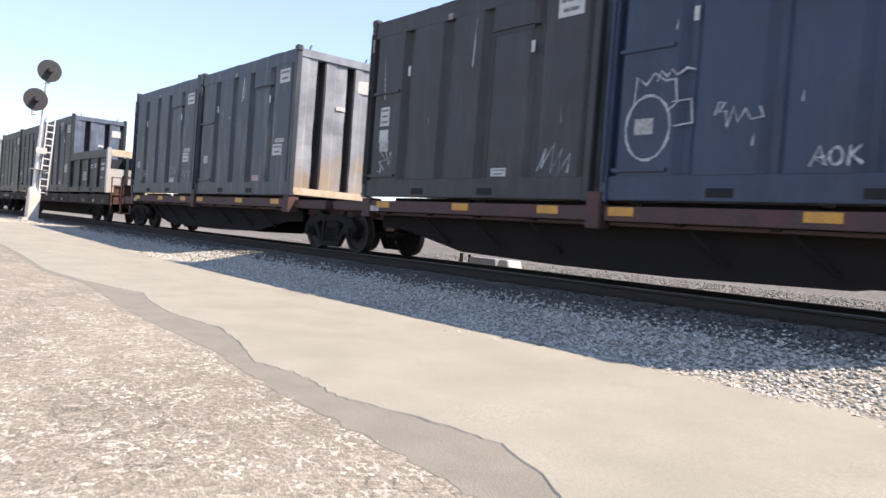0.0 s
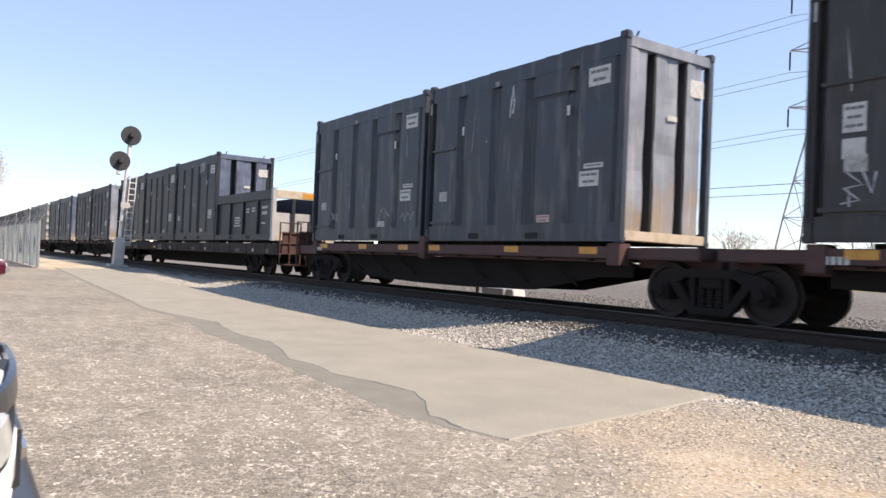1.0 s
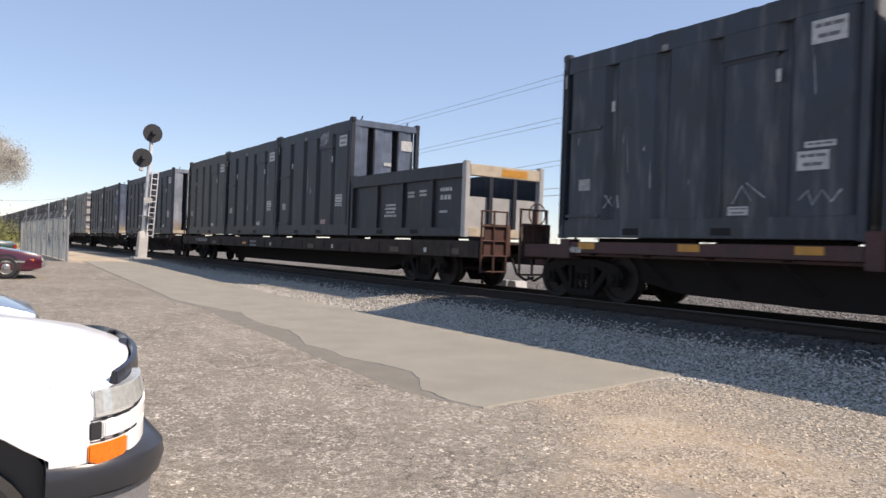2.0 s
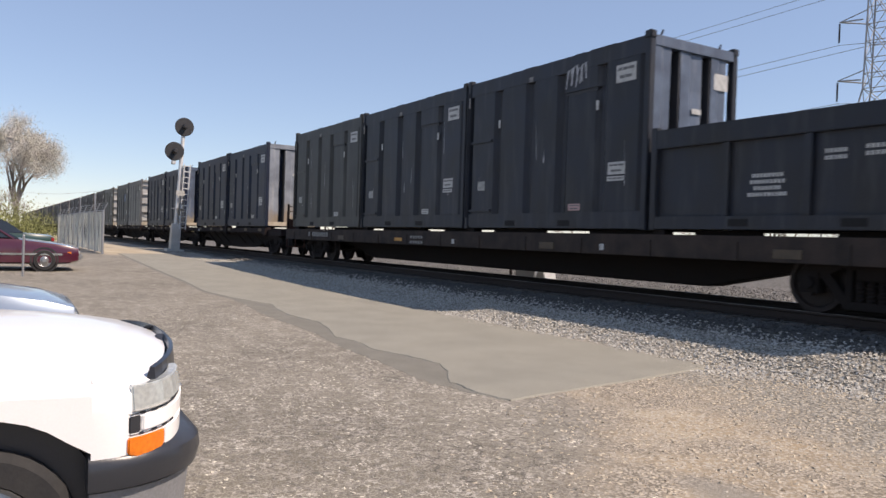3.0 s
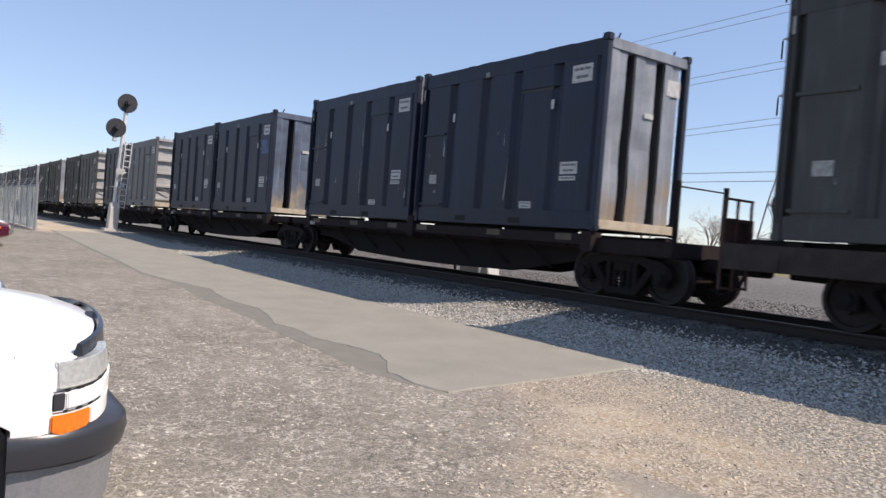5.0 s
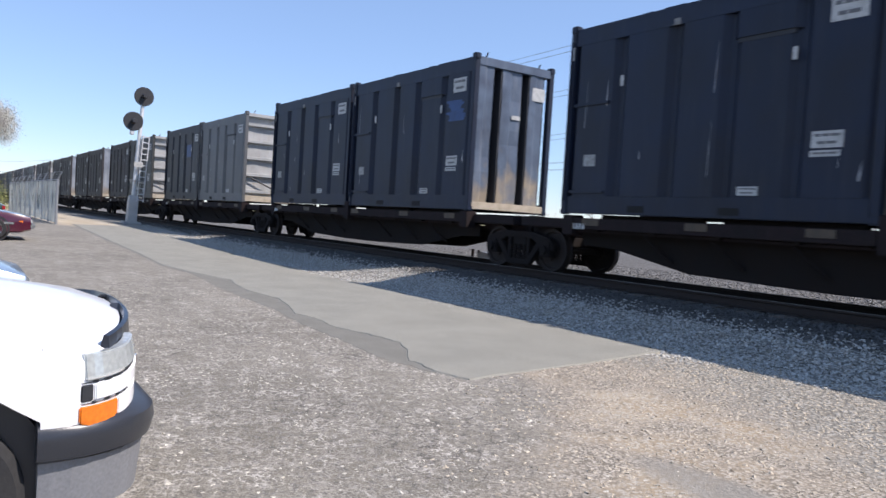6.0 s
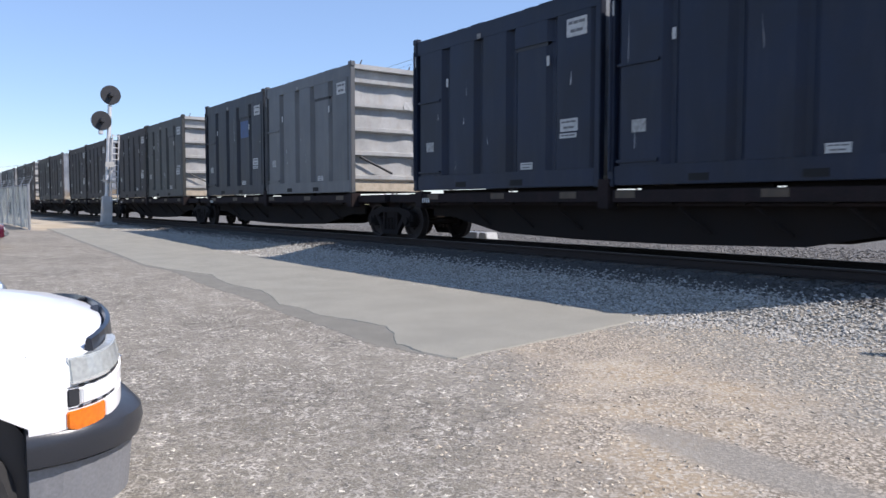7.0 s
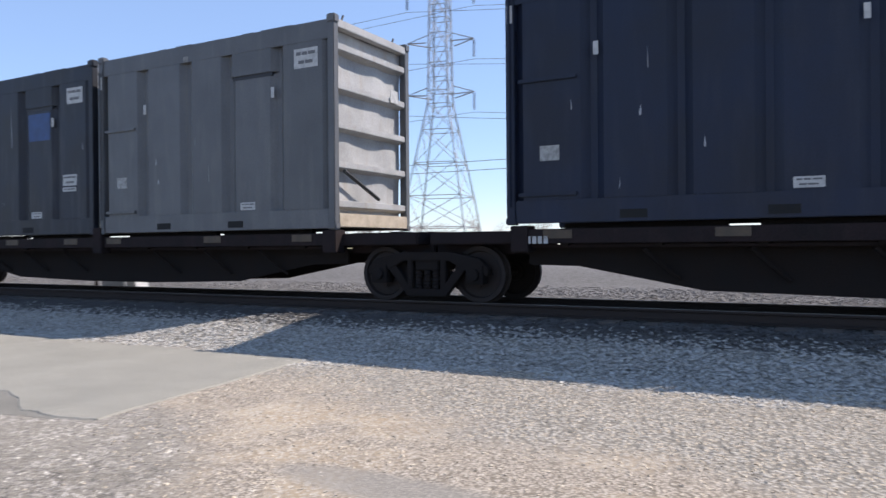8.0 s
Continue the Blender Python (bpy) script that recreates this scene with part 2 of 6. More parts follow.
RAIL_HEAD = material("rail_head", (0.11, 0.10, 0.095), 0.55, 0.5, second=(0.07, 0.065, 0.06), scale=10, fine=200, bump=0.05)
TIE = material("tie_wood", (0.10, 0.08, 0.065), 0.9, second=(0.16, 0.14, 0.12), scale=5, stretch=(8, 1, 8), fine=90, fine_amount=0.3, bump=0.5, vary=0.25)
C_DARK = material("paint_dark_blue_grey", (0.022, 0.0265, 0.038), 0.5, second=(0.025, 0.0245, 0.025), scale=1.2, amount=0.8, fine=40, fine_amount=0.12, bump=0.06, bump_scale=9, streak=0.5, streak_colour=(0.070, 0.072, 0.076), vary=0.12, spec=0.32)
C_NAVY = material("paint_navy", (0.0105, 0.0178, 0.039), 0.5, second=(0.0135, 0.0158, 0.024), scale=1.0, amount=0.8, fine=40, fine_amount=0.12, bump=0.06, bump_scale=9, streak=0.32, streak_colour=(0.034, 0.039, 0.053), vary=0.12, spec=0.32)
# pale streaks carry weathering and also sky light painted onto the ribs
C_SLATE = material("paint_weathered_lit_slate", (0.029, 0.039, 0.056), 0.5, second=(0.028, 0.030, 0.033), scale=1.2, amount=0.9, fine=40, fine_amount=0.15, bump=0.06, bump_scale=9, streak=0.75, streak_colour=(0.13, 0.128, 0.125), spec=0.45)
C_BLUE = material("paint_faded_blue", (0.027, 0.045, 0.084), 0.5, second=(0.025, 0.035, 0.058), scale=1.0, amount=0.9, fine=40, fine_amount=0.15, bump=0.06, bump_scale=9, streak=0.5, streak_colour=(0.062, 0.072, 0.09), spec=0.4)
C_BROWN = material("paint_brown_grey", (0.044, 0.042, 0.045), 0.62, second=(0.041, 0.037, 0.034), scale=1.3, amount=0.9, fine=40, fine_amount=0.15, bump=0.06, bump_scale=9, streak=0.5, streak_colour=(0.080, 0.073, 0.067), spec=0.28)
C_TAUPE = material("paint_taupe", (0.043, 0.042, 0.046), 0.54, second=(0.036, 0.032, 0.031), scale=1.3, amount=0.9, fine=40, fine_amount=0.15, bump=0.06, bump_scale=9, streak=0.6, streak_colour=(0.082, 0.075, 0.069), spec=0.34)
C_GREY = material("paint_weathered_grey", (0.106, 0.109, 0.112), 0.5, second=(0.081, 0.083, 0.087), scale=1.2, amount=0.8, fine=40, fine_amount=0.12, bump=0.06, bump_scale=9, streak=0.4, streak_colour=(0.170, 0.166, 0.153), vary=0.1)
C_OLIVE = material("paint_olive_grey", (0.054, 0.056, 0.053), 0.52, second=(0.040, 0.040, 0.040), scale=1.2, amount=0.8, fine=40, fine_amount=0.12, bump=0.06, bump_scale=9, streak=0.5, streak_colour=(0.10, 0.10, 0.095), vary=0.1, spec=0.32)
# end paints far paler than the sides: sunlight on the ends put into colour
C_END = material("sunlit_end_paint", (0.24, 0.265, 0.30), 0.5, second=(0.13, 0.145, 0.17), scale=1.6, amount=0.8, fine=40, bump=0.08, bump_scale=7, streak=0.35, streak_colour=(0.42, 0.40, 0.36), wash=(0.30, 0.235, 0.165))
C_ENDBLUE = material("sunlit_end_blue_paint", (0.10, 0.13, 0.18), 0.42, second=(0.055, 0.068, 0.098), scale=1.9, amount=0.9, fine=40, bump=0.1, bump_scale=5, streak=0.3, streak_colour=(0.28, 0.30, 0.33), wash=(0.36, 0.29, 0.20))
C_ENDGREY = material("sunlit_dented_end_paint", (0.40, 0.40, 0.39), 0.6, second=(0.30, 0.30, 0.29), scale=1.8, amount=0.8, fine=40, bump=0.08, bump_scale=7, streak=0.5, streak_colour=(0.30, 0.26, 0.21))
C_SILL = material("dusty_end_sill", (0.50, 0.43, 0.33), 0.85, second=(0.30, 0.24, 0.17), scale=5, fine=60, fine_amount=0.2, bump=0.2)
# near-black that stands in for shade on the end webs and hatch slot
RECESS_SHADE = material("painted_recess_shade", (0.022, 0.025, 0.032), 0.6, second=(0.03, 0.03, 0.032), scale=2, fine=40, bump=0.05)
RECESS = material("pocket_black", (0.012, 0.012, 0.012), 0.9, fine=30, bump=0)
CAR_RED = material("car_frame_oxide", (0.084, 0.034, 0.031), 0.75, second=(0.052, 0.032, 0.029), scale=2.5, amount=0.9, fine=50, fine_amount=0.2, bump=0.12, streak=0.3, streak_colour=(0.070, 0.059, 0.052))
CAR_DARK = material("car_frame_dark_brown", (0.024, 0.016, 0.016), 0.85, spec=0.2, second=(0.016, 0.013, 0.013), scale=2.5, amount=0.9, fine=50, fine_amount=0.2, bump=0.12, streak=0.3, streak_colour=(0.042, 0.033, 0.029))
CAR_RUST = material("rusty_iron", (0.095, 0.046, 0.036), 0.85, spec=0.3, second=(0.06, 0.036, 0.031), scale=6, amount=0.9, fine=60, fine_amount=0.25, bump=0.2)
CAR_BROWN = material("flatcar_brown", (0.054, 0.040, 0.034), 0.85, spec=0.25, second=(0.028, 0.024, 0.022), scale=2.5, amount=0.9, fine=50, fine_amount=0.2, bump=0.12, streak=0.3, streak_colour=(0.084, 0.070, 0.059))
GRIME = material("underframe_grime", (0.019, 0.016, 0.015), 0.9, spec=0.15, second=(0.021, 0.016, 0.014), scale=3, amount=0.8, fine=60, fine_amount=0.25, bump=0.2)
WHEEL = material("wheel_steel", (0.032, 0.026, 0.024), 0.7, 0.2, spec=0.25, second=(0.05, 0.036, 0.030), scale=5, fine=80, bump=0.1)
REFLECT = material("reflector_yellow", (0.56, 0.25, 0.025), 0.4, second=(0.36, 0.16, 0.03), scale=8, fine=60, bump=0.02)
REFLECT_DIM = material("reflector_faded", (0.085, 0.058, 0.034), 0.6, second=(0.04, 0.032, 0.024), scale=8, fine=60, bump=0.02)
DECAL = material("decal_white", (0.50, 0.50, 0.48), 0.55, second=(0.29, 0.29, 0.275), scale=9, amount=0.6, fine=70, bump=0.02)
DECAL_DIM = material("faded_stencil", (0.26, 0.255, 0.24), 0.7, second=(0.12, 0.115, 0.11), scale=12, amount=0.8, fine=70, bump=0)
DECAL_FADED = material("decal_faded", (0.38, 0.38, 0.36), 0.6, second=(0.17, 0.17, 0.16), scale=14, amount=0.85, fine=70, bump=0.02)
DECAL_INK = material("decal_ink", (0.13, 0.13, 0.135), 0.6, fine=70, bump=0)
DECAL_RED = material("decal_pink", (0.52, 0.33, 0.31), 0.55, fine=70, bump=0)
CHALK = material("paint_marker_white", (0.46, 0.47, 0.48), 0.8, second=(0.16, 0.165, 0.18), scale=14, amount=0.8, fine=120, fine_amount=0.3, bump=0)
BLUE_SPOT = material("touch_up_blue", (0.018, 0.062, 0.19), 0.5, second=(0.016, 0.034, 0.085), scale=5, fine=60, bump=0)
WHITE_PAINT = material("truck_white", (0.90, 0.90, 0.89), 0.28, second=(0.82, 0.82, 0.81), scale=2, amount=0.4, fine=100, fine_amount=0.02, bump=0, clear=0.6)
MAROON = material("sedan_maroon", (0.075, 0.009, 0.022), 0.25, second=(0.06, 0.008, 0.018), scale=2, fine=100, fine_amount=0.02, bump=0, clear=0.9)
GREEN_CAR = material("car_dark_green", (0.015, 0.05, 0.04), 0.3, fine=100, fine_amount=0.02, bump=0, clear=0.9)
SILVER_CAR = material("car_silver_blue", (0.34, 0.40, 0.47), 0.28, 0.5, second=(0.30, 0.36, 0.43), scale=2, fine=200, fine_amount=0.04, bump=0, clear=0.8)
PLASTIC = material("dark_plastic", (0.030, 0.033, 0.040), 0.32, second=(0.04, 0.042, 0.048), scale=3, fine=200, fine_amount=0.1, bump=0.03)
VALANCE = material("valance_grey", (0.22, 0.225, 0.235), 0.5, second=(0.17, 0.175, 0.185), scale=4, fine=80, bump=0.03)
DEFLECT = material("smoked_acrylic", (0.018, 0.022, 0.032), 0.3, fine=50, bump=0, clear=0.15)
LENS = material("lamp_lens", (0.56, 0.59, 0.57), 0.14, 0.3, second=(0.44, 0.47, 0.47), scale=5, amount=0.5, fine=50, bump=0.05, bump_scale=40, clear=1.0)
AMBER = material("amber_lens", (0.85, 0.20, 0.01), 0.2, second=(0.7, 0.15, 0.01), scale=14, fine=60, bump=0.05, clear=0.8)
REDLENS = material("red_lens", (0.35, 0.012, 0.012), 0.2, fine=60, bump=0, clear=0.8)
RUBBER = material("tyre_rubber", (0.022, 0.022, 0.023), 0.85, second=(0.04, 0.038, 0.036), scale=8, fine=60, bump=0.1)
CHROME = material("bright_trim", (0.60, 0.60, 0.60), 0.18, 1.0, fine=60, fine_amount=0.03, bump=0)
HUBCAP = material("hubcap_alloy", (0.42, 0.42, 0.42), 0.35, 0.8, fine=60, bump=0)
CARGLASS = material("window_glass_dark", (0.02, 0.025, 0.028), 0.05, fine=60, bump=0, clear=1.0)
ALU = material("signal_aluminium", (0.70, 0.70, 0.69), 0.5, 0.3, second=(0.40, 0.40, 0.39), scale=3, fine=60, bump=0.08, streak=0.3, streak_colour=(0.28, 0.25, 0.21))
SIG_BLACK = material("signal_black", (0.022, 0.022, 0.025), 0.6, second=(0.04, 0.04, 0.042), scale=4, fine=60, bump=0.05)
CONCRETE = material("concrete", (0.52, 0.51, 0.48), 0.85, second=(0.40, 0.39, 0.36), scale=3, fine=80, bump=0.2)
GALV = material("galvanised", (0.36, 0.37, 0.38), 0.55, 0.6, second=(0.28, 0.29, 0.30), scale=2, fine=60, bump=0.05)
SLAT = material("fence_slat", (0.46, 0.485, 0.46), 0.6, 0.15, second=(0.36, 0.38, 0.36), scale=2, fine=60, bump=0.05, vary=0.15)
PYLON = material("pylon_steel", (0.30, 0.315, 0.34), 0.6, 0.3, second=(0.24, 0.25, 0.27), scale=0.6, fine=20, bump=0)
WIRE = material("wire", (0.16, 0.165, 0.18), 0.6, 0.4, fine=20, bump=0)
BARK = material("bark", (0.20, 0.175, 0.15), 0.9, second=(0.22, 0.19, 0.16), scale=6, fine=40, fine_amount=0.3, bump=0.5, bump_scale=20)
TWIG = material("twig_grey", (0.40, 0.37, 0.35), 0.9, second=(0.26, 0.215, 0.18), scale=3, fine=30, bump=0)
LEAF_PALE = material("budding_leaf", (0.50, 0.47, 0.44), 0.8, second=(0.42, 0.41, 0.30), scale=0.9, amount=0.8, fine=20, bump=0)
LEAF_GREEN = material("bush_leaf", (0.22, 0.23, 0.08), 0.8, second=(0.15, 0.16, 0.06), scale=0.9, amount=0.8, fine=20, bump=0)


# ---- building helpers ----
def box(bm, x0, x1, y0, y1, z0, z1, m=None):
    v = [bm.verts.new(m @ Vector(p) if m else p) for p in ((x0, y0, z0), (x1, y0, z0), (x1, y1, z0), (x0, y1, z0), (x0, y0, z1), (x1, y0, z1), (x1, y1, z1), (x0, y1, z1))]
    for f in ((0, 3, 2, 1), (4, 5, 6, 7), (0, 1, 5, 4), (1, 2, 6, 5), (2, 3, 7, 6), (3, 0, 4, 7)):
        bm.faces.new([v[i] for i in f])
    return v


def rod(bm, a, b, r, r2=None, sides=8, caps=True):
    a, b = Vector(a), Vector(b)
    q = (b - a).to_track_quat("Z", "Y")
    r2 = r if r2 is None else r2
    ring = lambda p, rr: [bm.verts.new(p + q @ Vector((math.cos(k * 2 * math.pi / sides) * rr, math.sin(k * 2 * math.pi / sides) * rr, 0))) for k in range(sides)]
    lo, hi = ring(a, r), ring(b, r2)
    for k in range(sides):
        bm.faces.new((lo[k], lo[(k + 1) % sides], hi[(k + 1) % sides], hi[k]))
    if caps:
        bm.faces.new(lo[::-1])
        bm.faces.new(hi)


def tube(bm, pts, r, sides=6):
    """One unbroken round tube through the points."""
    pts = [Vector(p) for p in pts]
    rings = []
    for i, p in enumerate(pts):
        d = (pts[min(i + 1, len(pts) - 1)] - pts[max(i - 1, 0)]).normalized()
        q = d.to_track_quat("Z", "Y")
        rings.append([bm.verts.new(p + q @ Vector((math.cos(k * 2 * math.pi / sides) * r, math.sin(k * 2 * math.pi / sides) * r, 0))) for k in range(sides)])
    for a, b in zip(rings, rings[1:]):
        for k in range(sides):
            bm.faces.new((a[k], a[(k + 1) % sides], b[(k + 1) % sides], b[k]))
    bm.faces.new(rings[0][::-1])
    bm.faces.new(rings[-1])


def lathe(bm, axis, centre, profile, sides=24):
    """Rings of (along, radius) about an axis 'x', 'y' or 'z'."""
    rings = []
    for along, r in profile:
        ring = []
        for k in range(sides):
            c, s = math.cos(2 * math.pi * k / sides) * r, math.sin(2 * math.pi * k / sides) * r
            p = {"x": (along, c, s), "y": (c, along, s), "z": (c, s, along)}[axis]
            ring.append(bm.verts.new(Vector(centre) + Vector(p)))
        rings.append(ring)
    for a, b in zip(rings, rings[1:]):
        for k in range(sides):
            bm.faces.new((a[k], a[(k + 1) % sides], b[(k + 1) % sides], b[k]))
    bm.faces.new(rings[0][::-1])
    bm.faces.new(rings[-1])


def prism(bm, outline, axis, lo, hi):
    """An outline of (u, v) pushed along an axis: 'y' takes (x, z), 'x' takes (y, z), 'z' takes (x, y)."""
    at = {"y": lambda u, v, w: (u, w, v), "x": lambda u, v, w: (w, u, v), "z": lambda u, v, w: (u, v, w)}[axis]
    a = [bm.verts.new(at(u, v, lo)) for u, v in outline]
    b = [bm.verts.new(at(u, v, hi)) for u, v in outline]
    k = len(outline)
    bm.faces.new(a)
    bm.faces.new(b[::-1])
    for i in range(k):
        bm.faces.new((a[i], b[i], b[(i + 1) % k], a[(i + 1) % k]))


def mesh_of(bm, name, mat, bevel=0.0, smooth=False):
    bmesh.ops.recalc_face_normals(bm, faces=bm.faces)
    if bevel:
        bmesh.ops.bevel(bm, geom=[e for e in bm.edges if e.is_manifold and e.calc_face_angle(0) > 0.6], offset=bevel, segments=2, affect="EDGES", clamp_overlap=True)
    me = bpy.data.meshes.new(name)
    bm.to_mesh(me)
    bm.free()
    me.materials.append(mat)
    if smooth:
        for p in me.polygons:
            p.use_smooth = True
        me.set_sharp_from_angle(angle=radians(38))
    return me


def part(name, bm, mat, parent=None, label="", bevel=0.0, smooth=False, at=None):
    ob = new(name, bm if isinstance(bm, bpy.types.Mesh) else mesh_of(bm, name, mat, bevel, smooth))
    if parent:
        ob.parent = parent
    if at:
        ob.matrix_basis = at
    if label:
        ob["label"] = label
    return ob


def boxes(*rows):
    bm = bmesh.new()
    for r in rows:
        box(bm, *r)
    return bm


def smooth01(v):
    v = min(1.0, max(0.0, v))
    return v * v * (3 - 2 * v)


def height(x, y):
    """Ground height: a level lot that climbs gently to the far end, and the ballast bank under the tracks."""
    lot = 0.32 * smooth01((-x - 14) / 30)
    bank = 0.34 * smooth01((y - 7.6) / 2.3) + 0.45 * smooth01((y - 18.0) / 3.0) * (1 - smooth01((y - 30) / 12))
    return max(lot * (1 - smooth01((y - 17.6) / 2.5)), bank)


# ---- ground ----
def graded(lo, hi, near_lo, near_hi, fine, grow=1.35):
    """Coordinates that are fine in the near stretch and grow coarser away from it."""
    out, step_ = [], fine
    v = near_lo
    while v > lo:
        step_ *= grow
        v -= step_
        out.append(max(v, lo))
    out = out[::-1]
    k = int((near_hi - near_lo) / fine)
    out += [near_lo + (near_hi - near_lo) * i / k for i in range(k + 1)]
    v, step_ = near_hi, fine
    while v < hi:
        step_ *= grow
        v += step_
        out.append(min(v, hi))
    return out


def sheet(name, xs, ys, lift, mat, fn=height):
    verts = [(x, y, fn(x, y) + lift) for y in ys for x in xs]
    w = len(xs)
    faces = [(j * w + i, j * w + i + 1, (j + 1) * w + i + 1, (j + 1) * w + i) for j in range(len(ys) - 1) for i in range(w - 1)]
    me = bpy.data.meshes.new(name)
    me.from_pydata(verts, [], faces)
    me.materials.append(mat)
    for p in me.polygons:
        p.use_smooth = True
    return new(name, me)


def rough_height(x, y):
    bumps = 0.0025 * noise.noise((x * 0.9, y * 0.9, 0)) + 0.001 * noise.noise((x * 3.1, y * 3.1, 5))
    grit = 0.02 * noise.noise((x * 6, y * 6, 2)) * smooth01((y - 7.2) / 1.0) * (1 - smooth01((y - 18) / 2))
    return height(x, y) + bumps + grit * 0.7 - 0.0045 - 0.012 * smooth01((y - 7.2) / 1.0)


ground = tagged(sheet("ground", graded(-2500, 2500, -46, 10, 0.2), graded(-2500, 2500, -3, 19, 0.2), 0.0, GROUND, rough_height),
                "worn grey asphalt lot running into pale gravel beside the rails", "ground", kind="structure")

# the patch's broken edge, and the older asphalt's edge below it
NEAR_EDGE = [(-70, 6.0), (-40.9, 5.42), (-27.9, 4.92), (-21.6, 4.71), (-18.1, 4.49), (-16.5, 4.67), (-15.2, 4.93), (-14.9, 5.02), (-14.1, 4.82), (-12.9, 4.66), (-11.7, 4.75), (-10.9, 4.59), (-10.0, 4.30), (-9.4, 4.40), (-8.7, 4.29), (-7.9, 4.49), (-7.4, 4.52), (-6.9, 4.32), (-6.6, 4.10), (-6.0, 4.02), (-5.5, 4.12)]
OLD_EDGE = [(-70, 5.95), (-40.9, 5.34), (-27.9, 4.84), (-21.6, 4.64), (-18.1, 4.42), (-16.5, 4.58), (-15.1, 4.52), (-13.7, 4.33), (-12.0, 4.24), (-10.5, 4.20), (-9.1, 4.01), (-7.9, 3.96), (-7.1, 3.89), (-6.5, 3.84), (-6.3, 3.93), (-5.5, 4.02)]


def along(points, x):
    for (x0, y0), (x1, y1) in zip(points, points[1:]):
        if x0 <= x <= x1:
            return y0 + (y1 - y0) * (x - x0) / (x1 - x0)
    return points[-1][1] if x > points[-1][0] else points[0][1]


def jag(x, seed):
    return 0.02 * noise.noise((x * 1.7, seed, 0)) + 0.05 * noise.noise((x * 5.5, seed, 3)) + 0.045 * noise.noise((x * 17, seed, 7))


def strip(name, mat, lower, upper, lift, x_end, cross, label):
    xs = [-38 + i * 0.5 for i in range(24)] + [-26 + i * 0.3 for i in range(20)] + [-20 + i * 0.06 for i in range(int((x_end + 20) / 0.06) + 1)]
    verts, faces = [], []
    for i, x in enumerate(xs):
        lo, hi = lower(x), upper(x)
        for j in range(cross + 1):
            y = lo + (hi - lo) * j / cross
            px = x - (0.16 * (y - 4.2) if x > -8 else 0.16 * (y - 4.2) * smooth01((x + 14) / 6)) + 0.05 * noise.noise((y * 4, x * 0.3, 1)) * (x > -7)
            px = x if lift < 0.002 else px
            verts.append((px, y, height(px, y) + lift * (1 + 0.6 * noise.noise((px * 2.2, 3, 1)))))
    w = cross + 1
    rim = [(k, (0, -0.025)) for k in range(0, len(verts), w)] + [(len(verts) - w + k, (0.03, 0)) for k in range(w)]
    start = len(verts)
    for k, (dx, dy) in rim:
        vx, vy, vz = verts[k]
        verts.append((vx + dx, vy + dy, height(vx + dx, vy + dy) - 0.012))
    faces += [(rim[i][0], start + i, start + i + 1, rim[i + 1][0]) for i in range(len(rim) - 1) if rim[i][0] != rim[i + 1][0]]
    for i in range(len(xs) - 1):
        for j in range(cross):
            a = i * w + j
            faces.append((a, a + w, a + w + 1, a + 1))
    me = bpy.data.meshes.new(name)
    me.from_pydata(verts, [], faces)
    me.materials.append(mat)
    return tagged(new(name, me), label, "pavement", kind="structure")


strip("crack_filler", CRACK, lambda x: along(OLD_EDGE, x) + jag(x, 1), lambda x: max(along(NEAR_EDGE, x) + 0.12, along(OLD_EDGE, x) + jag(x, 1) + 0.03), 0.0, -5.9, 2, "dark eroded seam along the broken asphalt edge")
strip("asphalt_patch", PATCH, lambda x: along(NEAR_EDGE, x) + jag(x, 4) * 0.8, lambda x: 7.55 + jag(x, 9) * 4.0, 0.010, -5.50, 8, "newer smooth tan-grey asphalt strip beside the ballast")


# ---- rails ----
def track(centre, first, last, ties):
    ob = tagged(new("railway_track"), "rusty steel rails on dark wooden ties in ballast", "railway track", kind="structure")
    for side in (-0.7525, 0.7525):
        y = centre + side
        prof = [(-0.07, 0.352), (0.07, 0.352), (0.07, 0.364), (0.012, 0.385), (0.01, 0.475), (0.036, 0.488), (0.036, 0.515), (-0.036, 0.515), (-0.036, 0.488), (-0.01, 0.475), (-0.012, 0.385), (-0.07, 0.364)]
        bm = bmesh.new()
        prism(bm, [(y + u, v) for u, v in prof], "x", first, last)
        part("rail", bm, STEEL_RAIL, ob)
        part("rail_head", boxes((first, last, y - 0.030, y + 0.030, 0.5151, 0.524)), RAIL_HEAD, ob, "polished running surface")
    tie = mesh_of(boxes((-0.115, 0.115, -1.3, 1.3, 0.18, 0.352)), "tie", TIE, 0.012)
    plate = mesh_of(boxes((-0.09, 0.09, -0.15, 0.15, 0.3521, 0.366)), "tie_plate", STEEL_RAIL)
    for i in range(ties):
        x = 6 - i * 0.56
        t = part("tie", tie, None, ob, at=pose(x + random.uniform(-0.02, 0.02), centre, random.uniform(-0.01, 0.004), 0, 0, random.uniform(-1, 1)))
        for side in (-0.7525, 0.7525):
            part("tie_plate", plate, None, t, at=pose(0, side, 0))
    return ob


track(11.545, -700, 400, 110)


